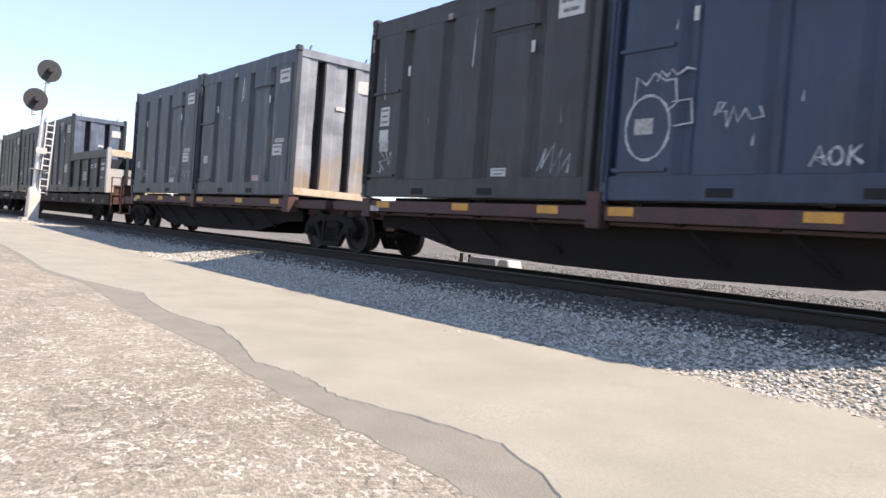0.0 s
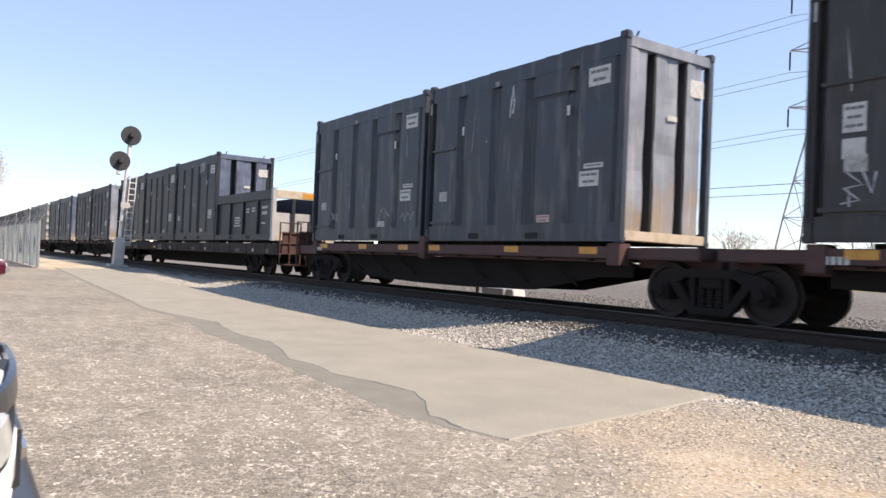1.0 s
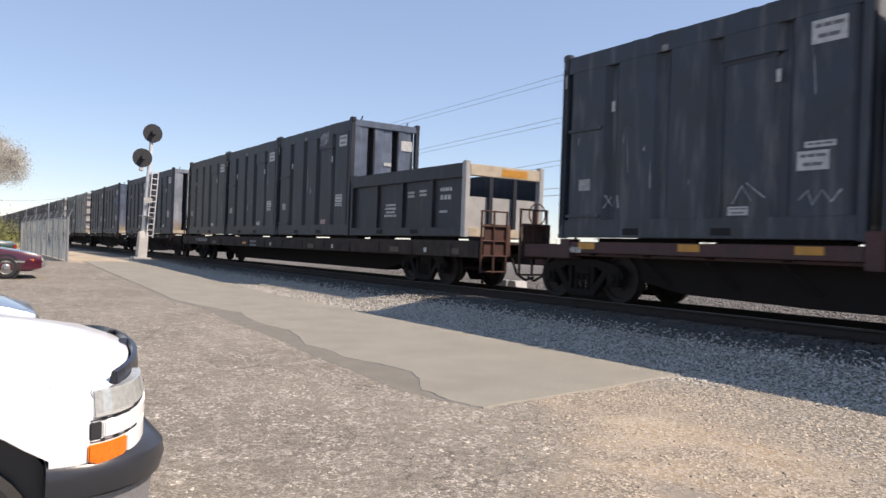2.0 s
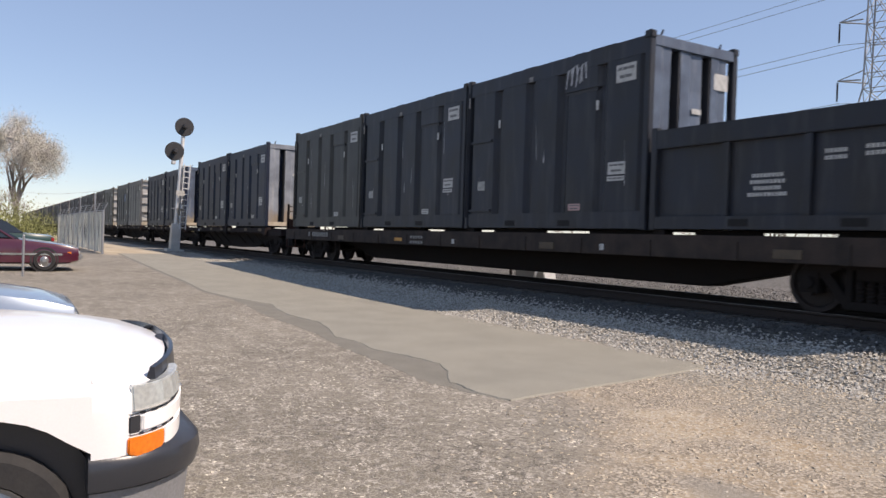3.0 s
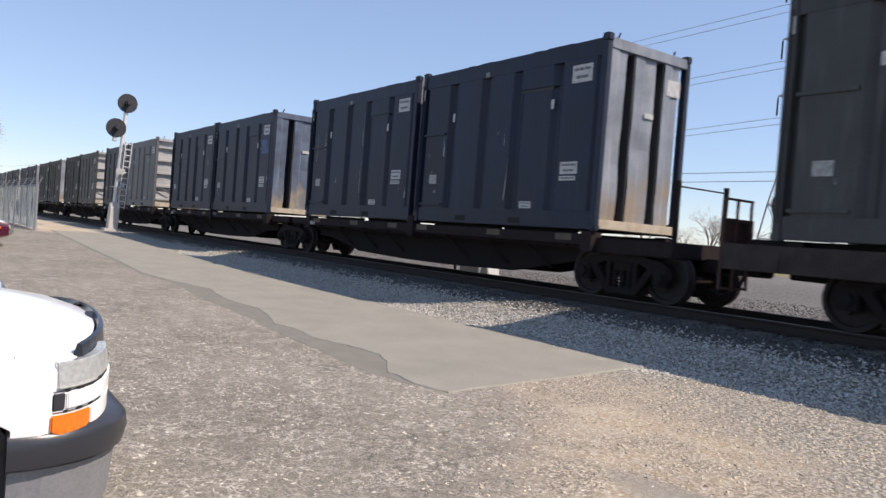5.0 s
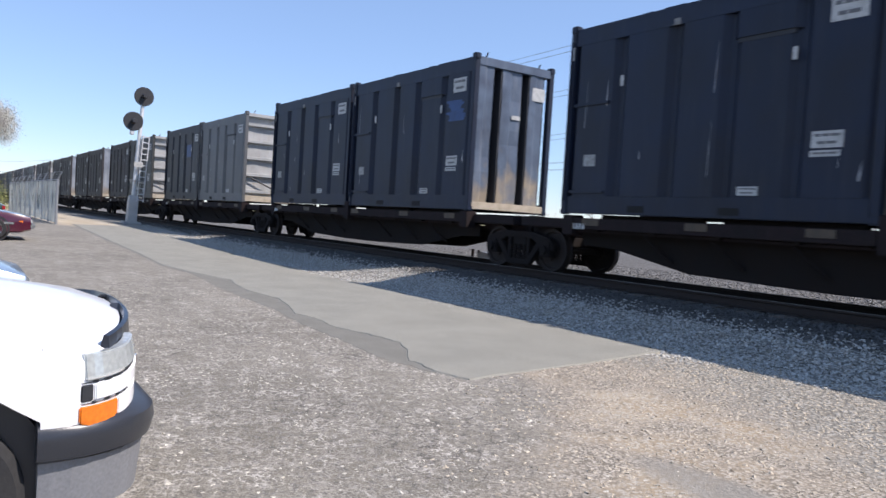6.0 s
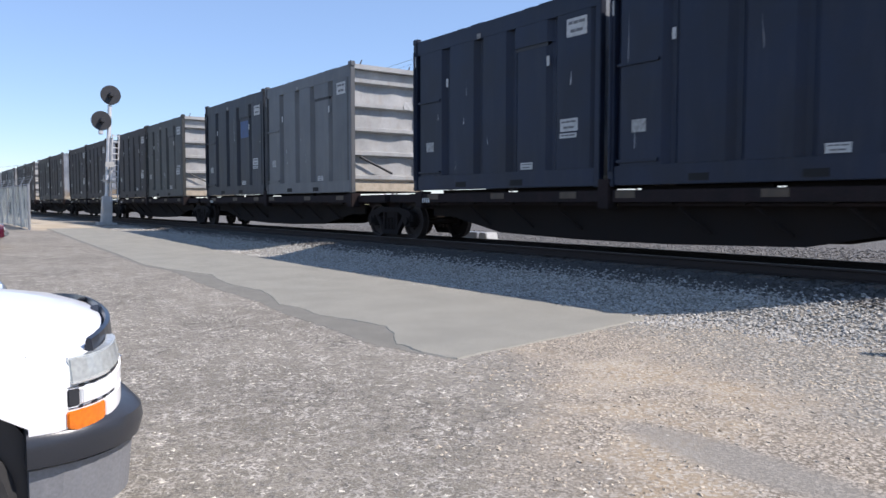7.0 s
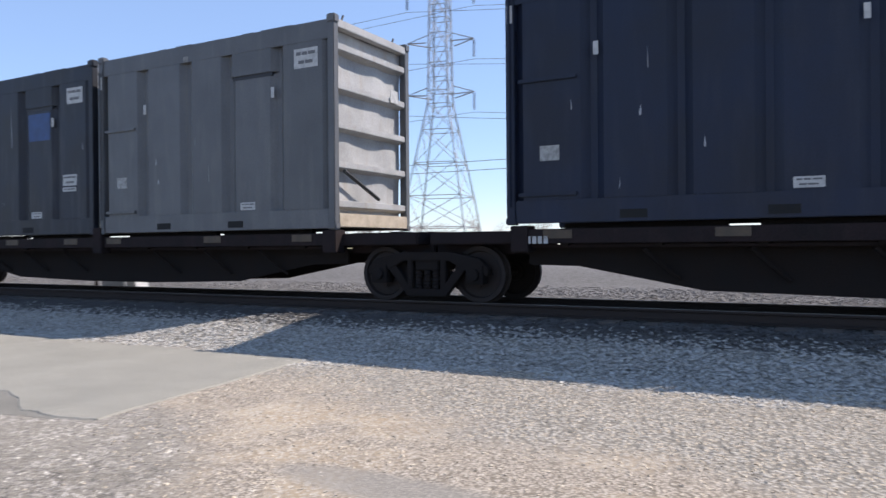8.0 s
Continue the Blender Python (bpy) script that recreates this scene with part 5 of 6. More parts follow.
# ---- chain-link fence with slats ----
def fence():
    f = tagged(new("chain_link_fence"), "silver slatted chain-link fence with barbed-wire arms", "fence")
    x0, y0, x1, y1, h = -37.2, 4.5, -60.0, 4.35, 1.95
    n = 9
    for k in range(n + 1):
        x, y = x0 + (x1 - x0) * k / n, y0 + (y1 - y0) * k / n
        bm = bmesh.new()
        z = height(x, y)
        rod(bm, (x, y, z - 0.1), (x, y, z + h + 0.05), 0.045 if k else 0.06)
        rod(bm, (x, y, z + h), (x + 0.1, y + 0.16, z + h + 0.38), 0.025)
        part("post", bm, GALV, f)
    z = height(-50, 4.4)
    bm = bmesh.new()
    rod(bm, (x0, y0, z + h), (x1, y1, z + h), 0.025)
    part("top_rail", bm, GALV, f)
    bm = bmesh.new()
    for j in range(3):
        rod(bm, (x0 + 0.03 + 0.03 * j, y0 + 0.05 * (j + 1), z + h + 0.12 * (j + 1)), (x1, y1 + 0.05 * (j + 1), z + h + 0.12 * (j + 1)), 0.008, sides=4)
    part("barbed_wire", bm, GALV, f)
    slat = mesh_of(boxes((-0.032, 0.032, -0.004, 0.004, 0.05, h - 0.03)), "slat", SLAT)
    m = 260
    for k in range(m):
        t = (k + 0.5) / m
        x, y = x0 + (x1 - x0) * t, y0 + (y1 - y0) * t
        part("slat", slat, None, f, at=pose(x, y, height(x, y), random.uniform(-2, 2), random.uniform(-1.5, 1.5), random.uniform(-8, 8)))
    return f


fence()


# ---- vehicles ----
def ring(hw, front, rear, r, z, steps=8, bow=0.0):
    """A plan outline, nose towards +y with rounded front corners and a bowed nose."""
    pts = [(hw, rear), (hw, front - r)]
    for k in range(1, steps + 1):
        a = k * math.pi / 2 / steps
        pts.append((hw - r + r * math.cos(a), front - r + r * math.sin(a)))
    half = pts
    full = half + [(-x, y) for x, y in half[::-1]]
    return [(x, y + bow * (1 - (x / hw) ** 2), z) for x, y in full]


def loft(bm, rings, close_top=True, close_low=True):
    vs = [[bm.verts.new(p) for p in r] for r in rings]
    for a, b in zip(vs, vs[1:]):
        n = len(a)
        for i in range(n):
            bm.faces.new((a[i], a[(i + 1) % n], b[(i + 1) % n], b[i]))
    if close_low:
        bm.faces.new(vs[0][::-1])
    if close_top:
        bm.faces.new(vs[-1])


def wheel(parent, x, y, r, w, side, hub):
    z = r
    bm = bmesh.new()
    lathe(bm, "x", (0, 0, 0), [(-w / 2 + 0.09, r * 0.62), (-w / 2, r * 0.64), (-w / 2, r * 0.9), (-w / 2 + 0.03, r * 0.985), (0, r), (w / 2 - 0.03, r * 0.985), (w / 2, r * 0.9), (w / 2, r * 0.64), (w / 2 - 0.09, r * 0.62)], 36)
    t = part("tyre", bm, RUBBER, parent, at=pose(x, y, z), smooth=False)
    bm = bmesh.new()
    d = side
    lathe(bm, "x", (0, 0, 0), [(d * (w / 2 - 0.07), r * 0.63), (d * (w / 2 - 0.01), r * 0.62), (d * (w / 2 - 0.035), r * 0.55), (d * (w / 2 - 0.015), r * 0.3), (d * (w / 2 + 0.01), r * 0.2), (d * (w / 2 + 0.012), 0.02)], 30)
    rim = part("rim", bm, hub, t, "bright wheel")
    return t


def pickup(x, y, turn):
    t = tagged(new("pickup_truck"), "white pickup truck with dark bumper and smoked hood deflector", "pickup truck")
    t.matrix_basis = pose(x, y, height(x, y), 0, 0, turn)
    hw = 0.96
    # nose ahead of the wheel arch, up to the hood line
    bm = bmesh.new()
    loft(bm, [ring(hw, 0.69, 0.36, 0.29, 0.58, bow=0.06), ring(hw, 0.69, 0.36, 0.29, 0.68, bow=0.06), ring(hw, 0.685, 0.36, 0.29, 0.77, bow=0.06), ring(hw - 0.004, 0.672, 0.36, 0.29, 0.83, bow=0.06), ring(hw - 0.045, 0.645, 0.36, 0.28, 0.876, bow=0.06), ring(hw - 0.11, 0.60, 0.36, 0.26, 0.892, bow=0.06)])
    part("nose", bm, WHITE_PAINT, t, smooth=True)
    # fender sides with the wheel opening
    for s in (1, -1):
        arch = [(0.43 * math.cos(a), 0.345 + 0.43 * math.sin(a)) for a in [k * math.pi / 18 for k in range(19)]]
        out = [(0.3605, 0.622)] + [p for p in arch if (p[1] > 0.622 and p[0] < 0.355) or p[0] < 0] + [(-0.43, 0.28), (-0.95, 0.28), (-0.95, 0.868), (0.3605, 0.838)]
        bm = bmesh.new()
        prism(bm, out, "x", s * (hw - 0.09), s * hw)
        part("fender", bm, WHITE_PAINT, t)
        bm = bmesh.new()
        rows = []
        for xx, z in ((hw - 0.001, 0.838), (hw - 0.02, 0.862), (hw - 0.06, 0.885), (hw - 0.12, 0.90), (hw - 0.2, 0.91)):
            rows.append([bm.verts.new((s * xx, yy, z + 0.03 * (0.3605 - yy) / 1.31)) for yy in (0.36, 0.2, -0.1, -0.5, -0.95)])
        for a, b in zip(rows, rows[1:]):
            for i in range(4):
                bm.faces.new((a[i], a[i + 1], b[i + 1], b[i]))
        part("fender_top", bm, WHITE_PAINT, t, smooth=True)
        bm = bmesh.new()
        lathe(bm, "x", (s * (hw - 0.3), 0, 0.345), [(-0.2, 0.425), (0.2, 0.425)], 36)
        part("wheel_well", bm, PLASTIC, t)
        # lamps: headlamp, marker strip, amber turn lamp, wrapping round the corner
        def band(z0, z1, a0, a1, push, name, mat, label, lean=0.0, rise=0.06, rise_top=None, round_low=0.0):
            bm = bmesh.new()
            r = 0.29
            pts = []
            for k in range(11):
                u = a0 + (a1 - a0) * k / 10
                if u < 0:
                    p, nrm = (hw, 0.40 + u), (1, 0)
                elif u < 1:
                    an = u * math.pi / 2
                    p, nrm = (hw - r + r * math.cos(an), 0.40 + r * math.sin(an)), (math.cos(an), math.sin(an))
                else:
                    p, nrm = (hw - r - (u - 1), 0.69), (0, 1)
                bow = 0.06 * (1 - (p[0] / hw) ** 2)
                pts.append((p[0] + nrm[0] * push, p[1] + nrm[1] * push + bow, p[0] - nrm[0] * 0.05, p[1] - nrm[1] * 0.05 + bow, nrm[0] * lean, nrm[1] * lean, max(u, 0.0) ** 3, abs(k - 5) / 5))
            top = rise if rise_top is None else rise_top
            rows = []
            for a, b, c, d, e, f, g3, side in pts:
                lo, hi = z0 + rise * g3 + round_low * side ** 3, z1 + top * g3
                rows.append([bm.verts.new(v) for v in ((s * a, b, lo), (s * (a - e), b - f, hi), (s * c, d, hi), (s * c, d, lo))])
            for a, b in zip(rows, rows[1:]):
                for i in range(4):
                    bm.faces.new((a[i], a[(i + 1) % 4], b[(i + 1) % 4], b[i]))
            bm.faces.new(rows[0][::-1])
            bm.faces.new(rows[-1])
            return part(name, bm, mat, t, label, bevel=0.005)
        band(0.764, 0.860, 0.23, 1.0, 0.007, "headlamp", LENS, "clear headlamp lens", 0.018, rise_top=0.04)
        band(0.760, 0.775, 0.23, 0.62, 0.010, "lamp_rim", DECAL, "white lower lens rim")
        band(0.746, 0.759, 0.20, 1.5, 0.003, "lamp_gap", PLASTIC, "dark trim gap")
        band(0.682, 0.744, 0.31, 1.15, 0.009, "marker_lamp", WHITE_PAINT, "white marker lens")
        band(0.680, 0.745, 0.20, 0.30, 0.004, "marker_end", PLASTIC, "")
        band(0.668, 0.680, 0.20, 0.72, 0.004, "lamp_gap", PLASTIC, "dark trim gap")
        band(0.592, 0.667, 0.545, 0.98, 0.007, "lamp_surround", WHITE_PAINT, "white lamp surround")
        band(0.582, 0.664, 0.19, 0.54, 0.010, "turn_lamp", AMBER, "amber turn lamp", round_low=0.022)
    # hood, gently crowned
    bm = bmesh.new()
    nx, ny = 16, 12
    g = []
    for j in range(ny + 1):
        v = j / ny
        row = []
        for i in range(nx + 1):
            u = -1 + 2 * i / nx
            w = 0.80 + 0.04 * (1 - v)
            front = 0.725 - 0.16 * abs(u) ** 3.2
            yy = -0.95 + (front + 0.95) * v
            z = 0.995 + 0.055 * (1 - u * u) - 0.09 * v ** 4 + 0.03 * (1 - v) - 0.05 * abs(u) ** 6 - 0.02 * (v > 0.99)
            row.append(bm.verts.new((u * w, yy, z)))
        g.append(row)
    for j in range(ny):
        for i in range(nx):
            bm.faces.new((g[j][i], g[j][i + 1], g[j + 1][i + 1], g[j + 1][i]))
    ext = bmesh.ops.extrude_face_region(bm, geom=list(bm.faces))
    bmesh.ops.translate(bm, vec=(0, 0, -0.09), verts=[v for v in ext["geom"] if isinstance(v, bmesh.types.BMVert)])
    part("hood", bm, WHITE_PAINT, t, smooth=True)
    # smoked deflector along the hood's front edge
    bm = bmesh.new()
    rows = []
    for i in range(25):
        u = -1 + 2 * i / 24
        yy = 0.725 - 0.16 * abs(u) ** 3.2
        z = 0.868 + 0.045 * (1 - u * u)
        dx = 0.012 * u
        rows.append([bm.verts.new((u * 0.83 + dx, yy + o, z + h)) for o, h in ((0.004, -0.06), (0.036, -0.015), (0.030, 0.045), (0.012, 0.05), (0.004, 0.02), (-0.012, -0.05))])
    for a, b in zip(rows, rows[1:]):
        for i in range(6):
            bm.faces.new((a[i], a[(i + 1) % 6], b[(i + 1) % 6], b[i]))
    bm.faces.new(rows[0][::-1])
    bm.faces.new(rows[-1])
    part("hood_deflector", bm, DEFLECT, t, "smoked plastic bug deflector")
    # grille and bumper
    part("grille", boxes((-0.52, 0.52, 0.68, 0.755, 0.66, 0.83)), PLASTIC, t, bevel=0.01)
    part("grille_bar", boxes((-0.5, 0.5, 0.74, 0.77, 0.735, 0.775)), CHROME, t, bevel=0.008)
    bm = bmesh.new()
    loft(bm, [ring(hw - 0.02, 0.73, 0.352, 0.36, 0.462, bow=0.07), ring(hw + 0.005, 0.77, 0.352, 0.37, 0.478, bow=0.07), ring(hw + 0.014, 0.785, 0.352, 0.37, 0.545, bow=0.07), ring(hw + 0.008, 0.778, 0.352, 0.37, 0.588, bow=0.07), ring(hw - 0.012, 0.755, 0.352, 0.36, 0.610, bow=0.07), ring(hw - 0.06, 0.71, 0.352, 0.34, 0.619, bow=0.07)])
    part("bumper", bm, PLASTIC, t, "dark moulded bumper cover", smooth=True)
    bm = bmesh.new()
    loft(bm, [ring(hw - 0.12, 0.66, 0.36, 0.29, 0.22, bow=0.06), ring(hw - 0.05, 0.73, 0.36, 0.33, 0.25, bow=0.06), ring(hw - 0.03, 0.75, 0.36, 0.34, 0.4615, bow=0.06)])
    part("lower_valance", bm, VALANCE, t, "grey lower valance")
    bm = bmesh.new()
    loft(bm, [ring(hw - 0.14, 0.65, 0.37, 0.29, 0.17, bow=0.06), ring(hw - 0.125, 0.655, 0.37, 0.29, 0.2185, bow=0.06)])
    part("valance_lip", bm, CHROME, t, "bright lower lip")
    # cab, doors and bed behind
    part("cab_side", boxes((-hw, -hw + 0.1, -2.9, -0.95, 0.30, 1.02), (hw - 0.1, hw, -2.9, -0.95, 0.30, 1.02)), WHITE_PAINT, t, bevel=0.02)
    bm = bmesh.new()
    prism(bm, [(-0.95, 1.02), (-1.55, 1.62), (-2.7, 1.64), (-2.9, 1.02)], "x", -0.80, 0.80)
    part("cab_roof", bm, WHITE_PAINT, t, bevel=0.05)
    bm = bmesh.new()
    prism(bm, [(-0.93, 1.03), (-1.50, 1.58), (-1.53, 1.58), (-0.98, 1.03)], "x", -0.72, 0.72)
    part("windshield", bm, CARGLASS, t)
    for s in (-1, 1):
        bm = bmesh.new()
        prism(bm, [(-1.2, 1.06), (-1.62, 1.54), (-2.6, 1.56), (-2.75, 1.06)], "x", s * 0.795, s * 0.806)
        part("side_window", bm, CARGLASS, t)
        part("bed_side", boxes((s * hw - 0.05 * (s > 0), s * hw + 0.05 * (s < 0), -5.0, -2.92, 0.42, 1.02)), WHITE_PAINT, t, bevel=0.02)
    part("bed_floor", boxes((-0.9, 0.9, -5.0, -2.92, 0.55, 0.62)), PLASTIC, t)
    part("tailgate", boxes((-0.9, 0.9, -5.05, -4.98, 0.55, 1.02)), WHITE_PAINT, t, bevel=0.015)
    part("chassis", boxes((-0.7, 0.7, -4.9, 0.45, 0.30, 0.45)), GRIME, t)
    for s in (-1, 1):
        wheel(t, s * 0.80, 0.0, 0.33, 0.26, s, HUBCAP)
        wheel(t, s * 0.80, -3.6, 0.33, 0.26, s, HUBCAP)
    return t


def sedan(x, y, turn, paint, label, L=5.0, hw=0.92, hood=0.88, tail_lamps=False):
    """A saloon car, nose towards +y; origin on the ground under the front axle."""
    c = tagged(new("sedan_car"), label, "car", group="parked cars")
    c.matrix_basis = pose(x, y, height(x, y), 0, 0, turn)
    nose, tail = 0.98, 0.98 - L
    rear_axle = -L * 0.56
    def section(yy, w, zs):
        return [(w * k, yy, z) for k, z in zs]
    stations = [(nose, 0.78, 0.36, 0.64), (nose - 0.05, 0.86, 0.28, 0.70), (nose - 0.3, hw, 0.22, 0.77), (0.3, hw, 0.20, 0.83), (-0.7, hw, 0.20, hood), (-2.4, hw, 0.20, hood + 0.03), (tail + 1.1, hw, 0.22, hood + 0.02), (tail + 0.15, hw - 0.04, 0.30, hood - 0.04), (tail, 0.78, 0.38, hood - 0.12)]
    bm = bmesh.new()
    rows = []
    for yy, w, z0, z1 in stations:
        prof = [(1.0, z0 + 0.05), (1.0, (z0 + z1) * 0.52), (0.985, z1 - 0.12), (0.93, z1 - 0.02), (0.75, z1), (0.0, z1 + 0.025)]
        pts = [(w * k, yy, z) for k, z in prof]
        rows.append([bm.verts.new(p) for p in [(w * 0.8, yy, z0)] + pts + [(-a, b, d) for a, b, d in pts[-2::-1]] + [(-w * 0.8, yy, z0)]])
    n = len(rows[0])
    for a, b in zip(rows, rows[1:]):
        for i in range(n):
            bm.faces.new((a[i], a[(i + 1) % n], b[(i + 1) % n], b[i]))
    bm.faces.new(rows[0][::-1])
    bm.faces.new(rows[-1])
    part("body", bm, paint, c, smooth=True)
    bm = bmesh.new()
    low, top = hood - 0.02, 1.40
    base = [(0.82, -0.62), (0.82, tail + 1.0), (-0.82, tail + 1.0), (-0.82, -0.62)]
    roof = [(0.62, -1.45), (0.62, tail + 1.75), (-0.62, tail + 1.75), (-0.62, -1.45)]
    a, b = [bm.verts.new((p[0], p[1], low)) for p in base], [bm.verts.new((p[0], p[1], top)) for p in roof]
    for i in range(4):
        bm.faces.new((a[i], a[(i + 1) % 4], b[(i + 1) % 4], b[i]))
    bm.faces.new(b)
    bm.faces.new(a[::-1])
    part("greenhouse", bm, CARGLASS, c, "dark window glass", bevel=0.05)
    bm = bmesh.new()
    box(bm, -0.60, 0.60, tail + 1.78, -1.48, top - 0.02, top + 0.035)
    part("roof", bm, paint, c, bevel=0.03)
    for s in (-1, 1):
        for yy in (0.0, rear_axle):
            wheel(c, s * (hw - 0.085), yy, 0.32, 0.21, s, HUBCAP)
            bm = bmesh.new()
            lathe(bm, "x", (s * hw, yy, 0.33), [(-s * 0.06, 0.335), (s * 0.004, 0.335), (s * 0.004, 0.385), (-s * 0.06, 0.385)], 30)
            part("wheel_arch", bm, RUBBER, c)
        for u0, u1 in ((-0.8, -1.5), (-2.0, -2.05)):
            bm = bmesh.new()
            rod(bm, (s * 0.83, u0, low), (s * 0.63, u1, top), 0.035)
            part("pillar", bm, paint, c)
        part("headlamp", boxes((s * 0.72 - 0.12, s * 0.72 + 0.12, nose - 0.22, nose - 0.01, 0.50, 0.635)), LENS, c, bevel=0.02)
        part("marker", boxes((s * (hw - 0.015) - 0.012, s * (hw - 0.015) + 0.012, nose - 0.36, nose - 0.26, 0.52, 0.58)), AMBER if not tail_lamps else REDLENS, c)
        part("tail_lamp", boxes((s * 0.7 - 0.16, s * 0.7 + 0.16, tail - 0.012, tail + 0.1, hood - 0.28, hood - 0.13)), REDLENS, c, bevel=0.01)
        part("side_trim", boxes((s * (hw + 0.004) - 0.012, s * (hw + 0.004) + 0.012, tail + 0.5, nose - 0.5, 0.47, 0.53)), CHROME, c)
    part("bumper", boxes((-0.86, 0.86, nose - 0.18, nose + 0.07, 0.34, 0.52)), CHROME if not tail_lamps else PLASTIC, c, bevel=0.04)
    part("bumper", boxes((-0.84, 0.84, tail - 0.06, tail + 0.12, 0.36, 0.54)), PLASTIC, c, bevel=0.04)
    return c


pickup(-4.02, 0.0, -1.5)
sedan(-26.3, 1.48, 0, MAROON, "maroon saloon car with bright hubcaps and chrome trim", hood=0.95)
sedan(-8.9, -0.2, 0, SILVER_CAR, "silver-blue car parked beyond the white pickup")
sedan(-35.0, -1.7, 180, GREEN_CAR, "dark green car parked with its tail to the tracks")


# ---- trackside bits ----
def trackside_case():
    c = tagged(new("trackside_case"), "low grey metal case with a white concrete block beside the rails", "trackside equipment")
    c.matrix_basis = pose(-17.3, 13.75, 0.30)
    part("case", boxes((-0.75, 0.15, -0.2, 0.2, 0.0, 0.30)), GALV, c, bevel=0.02)
    bm = bmesh.new()
    prism(bm, [(0.2, 0.0), (0.68, 0.0), (0.6, 0.30), (0.3, 0.30)], "y", -0.22, 0.22)
    part("block", bm, DECAL, c, "white block", bevel=0.02)
    bm = bmesh.new()
    rod(bm, (-0.95, 0, 0), (-0.95, 0, 0.34), 0.035)
    part("stake", bm, GRIME, c)
    bm = bmesh.new()
    rod(bm, (-1.25, 0, 0), (-1.25, 0, 0.36), 0.045)
    part("stake", bm, GRIME, c)
    return c


trackside_case()


def thin_post(x, y, h):
    p = tagged(new("thin_post"), "thin grey steel post standing by the parked cars", "post")
    p.matrix_basis = pose(x, y, height(x, y), 0, 2, 0)
    bm = bmesh.new()
    rod(bm, (0, 0, -0.1), (0, 0, h), 0.03)
    part("shaft", bm, GALV, p)
    bm = bmesh.new()
    rod(bm, (0, 0, h), (0, 0, h + 0.05), 0.036, 0.01)
    part("cap", bm, GALV, p)


thin_post(-23.4, 0.85, 1.1)


# ---- pylons and lines ----
def pylon(x, y, name_label):
    p = tagged(new("pylon"), name_label, "pylon", group="pylons")
    p.matrix_basis = pose(x, y, 0.0, 0, 0, 12)
    levels = [(0, 5.3), (4.3, 4.8), (9, 4.1), (14, 3.2), (19, 2.3), (23, 1.6), (27, 1.5), (31.5, 1.42), (36, 1.35), (40, 1.25), (45, 1.0), (50, 0.3)]
    legs = [bmesh.new() for _ in range(4)]
    lat = bmesh.new()
    corner = lambda k, w: ((w, w), (-w, w), (-w, -w), (w, -w))[k % 4]
    for (z0, w0), (z1, w1) in zip(levels, levels[1:]):
        for k in range(4):
            a, b = corner(k, w0), corner(k, w1)
            c, d = corner(k + 1, w0), corner(k + 1, w1)
            rod(lat, (*a, z0), (*d, z1), 0.05, sides=4)
            rod(lat, (*c, z0), (*b, z1), 0.05, sides=4)
            rod(lat, (*b, z1), (*d, z1), 0.06, sides=4)
            if 23 <= z0 < 40:
                m = (z0 + z1) / 2
                wm = (w0 + w1) / 2
                rod(lat, (*corner(k, wm), m), (*corner(k + 1, wm), m), 0.06, sides=4)
    for k, leg in enumerate(legs):
        tube(leg, [(*corner(k, w), z) for z, w in levels], 0.12, 5)
        part("leg", leg, PYLON, p)
    tagged(part("lattice", lat, PYLON, p, "criss-cross steel lattice"), kind="stuff")
    for z in (24.2, 32.2, 40.2):
        for s in (-1, 1):
            arm = bmesh.new()
            rod(arm, (s * 1.9, -1.5, z), (s * 5.3, 0, z + 0.5), 0.1, sides=5)
            rod(arm, (s * 1.9, 1.5, z), (s * 5.3, 0, z + 0.5), 0.1, sides=5)
            rod(arm, (s * 1.9, 0, z + 1.6), (s * 5.3, 0, z + 0.5), 0.08, sides=5)
            a = part("arm", arm, PYLON, p)
            ins = bmesh.new()
            lathe(ins, "z", (s * 5.3, 0, z + 0.3), [(-0.3 * k - 0.15 * j, 0.16 if j else 0.08) for k in range(9) for j in (0, 1)], 7)
            part("insulator", ins, SIG_BLACK, a)
    return p


PX, PY = -55.0, 100.2
pylon(PX, PY, "tall grey lattice power pylon beyond the tracks")
pylon(PX + 330, PY + 24, "tall grey lattice power pylon beyond the tracks")
pylon(PX - 825, PY - 80, "tall grey lattice power pylon beyond the tracks")


def lines():
    ob = tagged(new("power_lines"), "thin sagging power lines strung between the pylons", "power line")
    c, s = math.cos(radians(12)), math.sin(radians(12))
    for z in (21.6, 29.6, 37.6):
        for k in (-1, 1):
            for d in (-1, 1):
                a = Vector((PX + k * 5.3 * c, PY + k * 5.3 * s, z))
                b = a + (Vector((330, 24, 0)) if d > 0 else Vector((-825, -80, 0)))
                bm = bmesh.new()
                n = 28
                pts = [a.lerp(b, i / n) - Vector((0, 0, (9 if d > 0 else 14) * 4 * (i / n) * (1 - i / n))) for i in range(n + 1)]
                tube(bm, pts, 0.035, 4)
                part("wire", bm, WIRE, ob)
    for z in (13.2, 14.6):
        bm = bmesh.new()
        rod(bm, (-150, 102, z), (500, 118, z), 0.05, sides=4)
        part("wire", bm, WIRE, ob)
    return ob


lines()


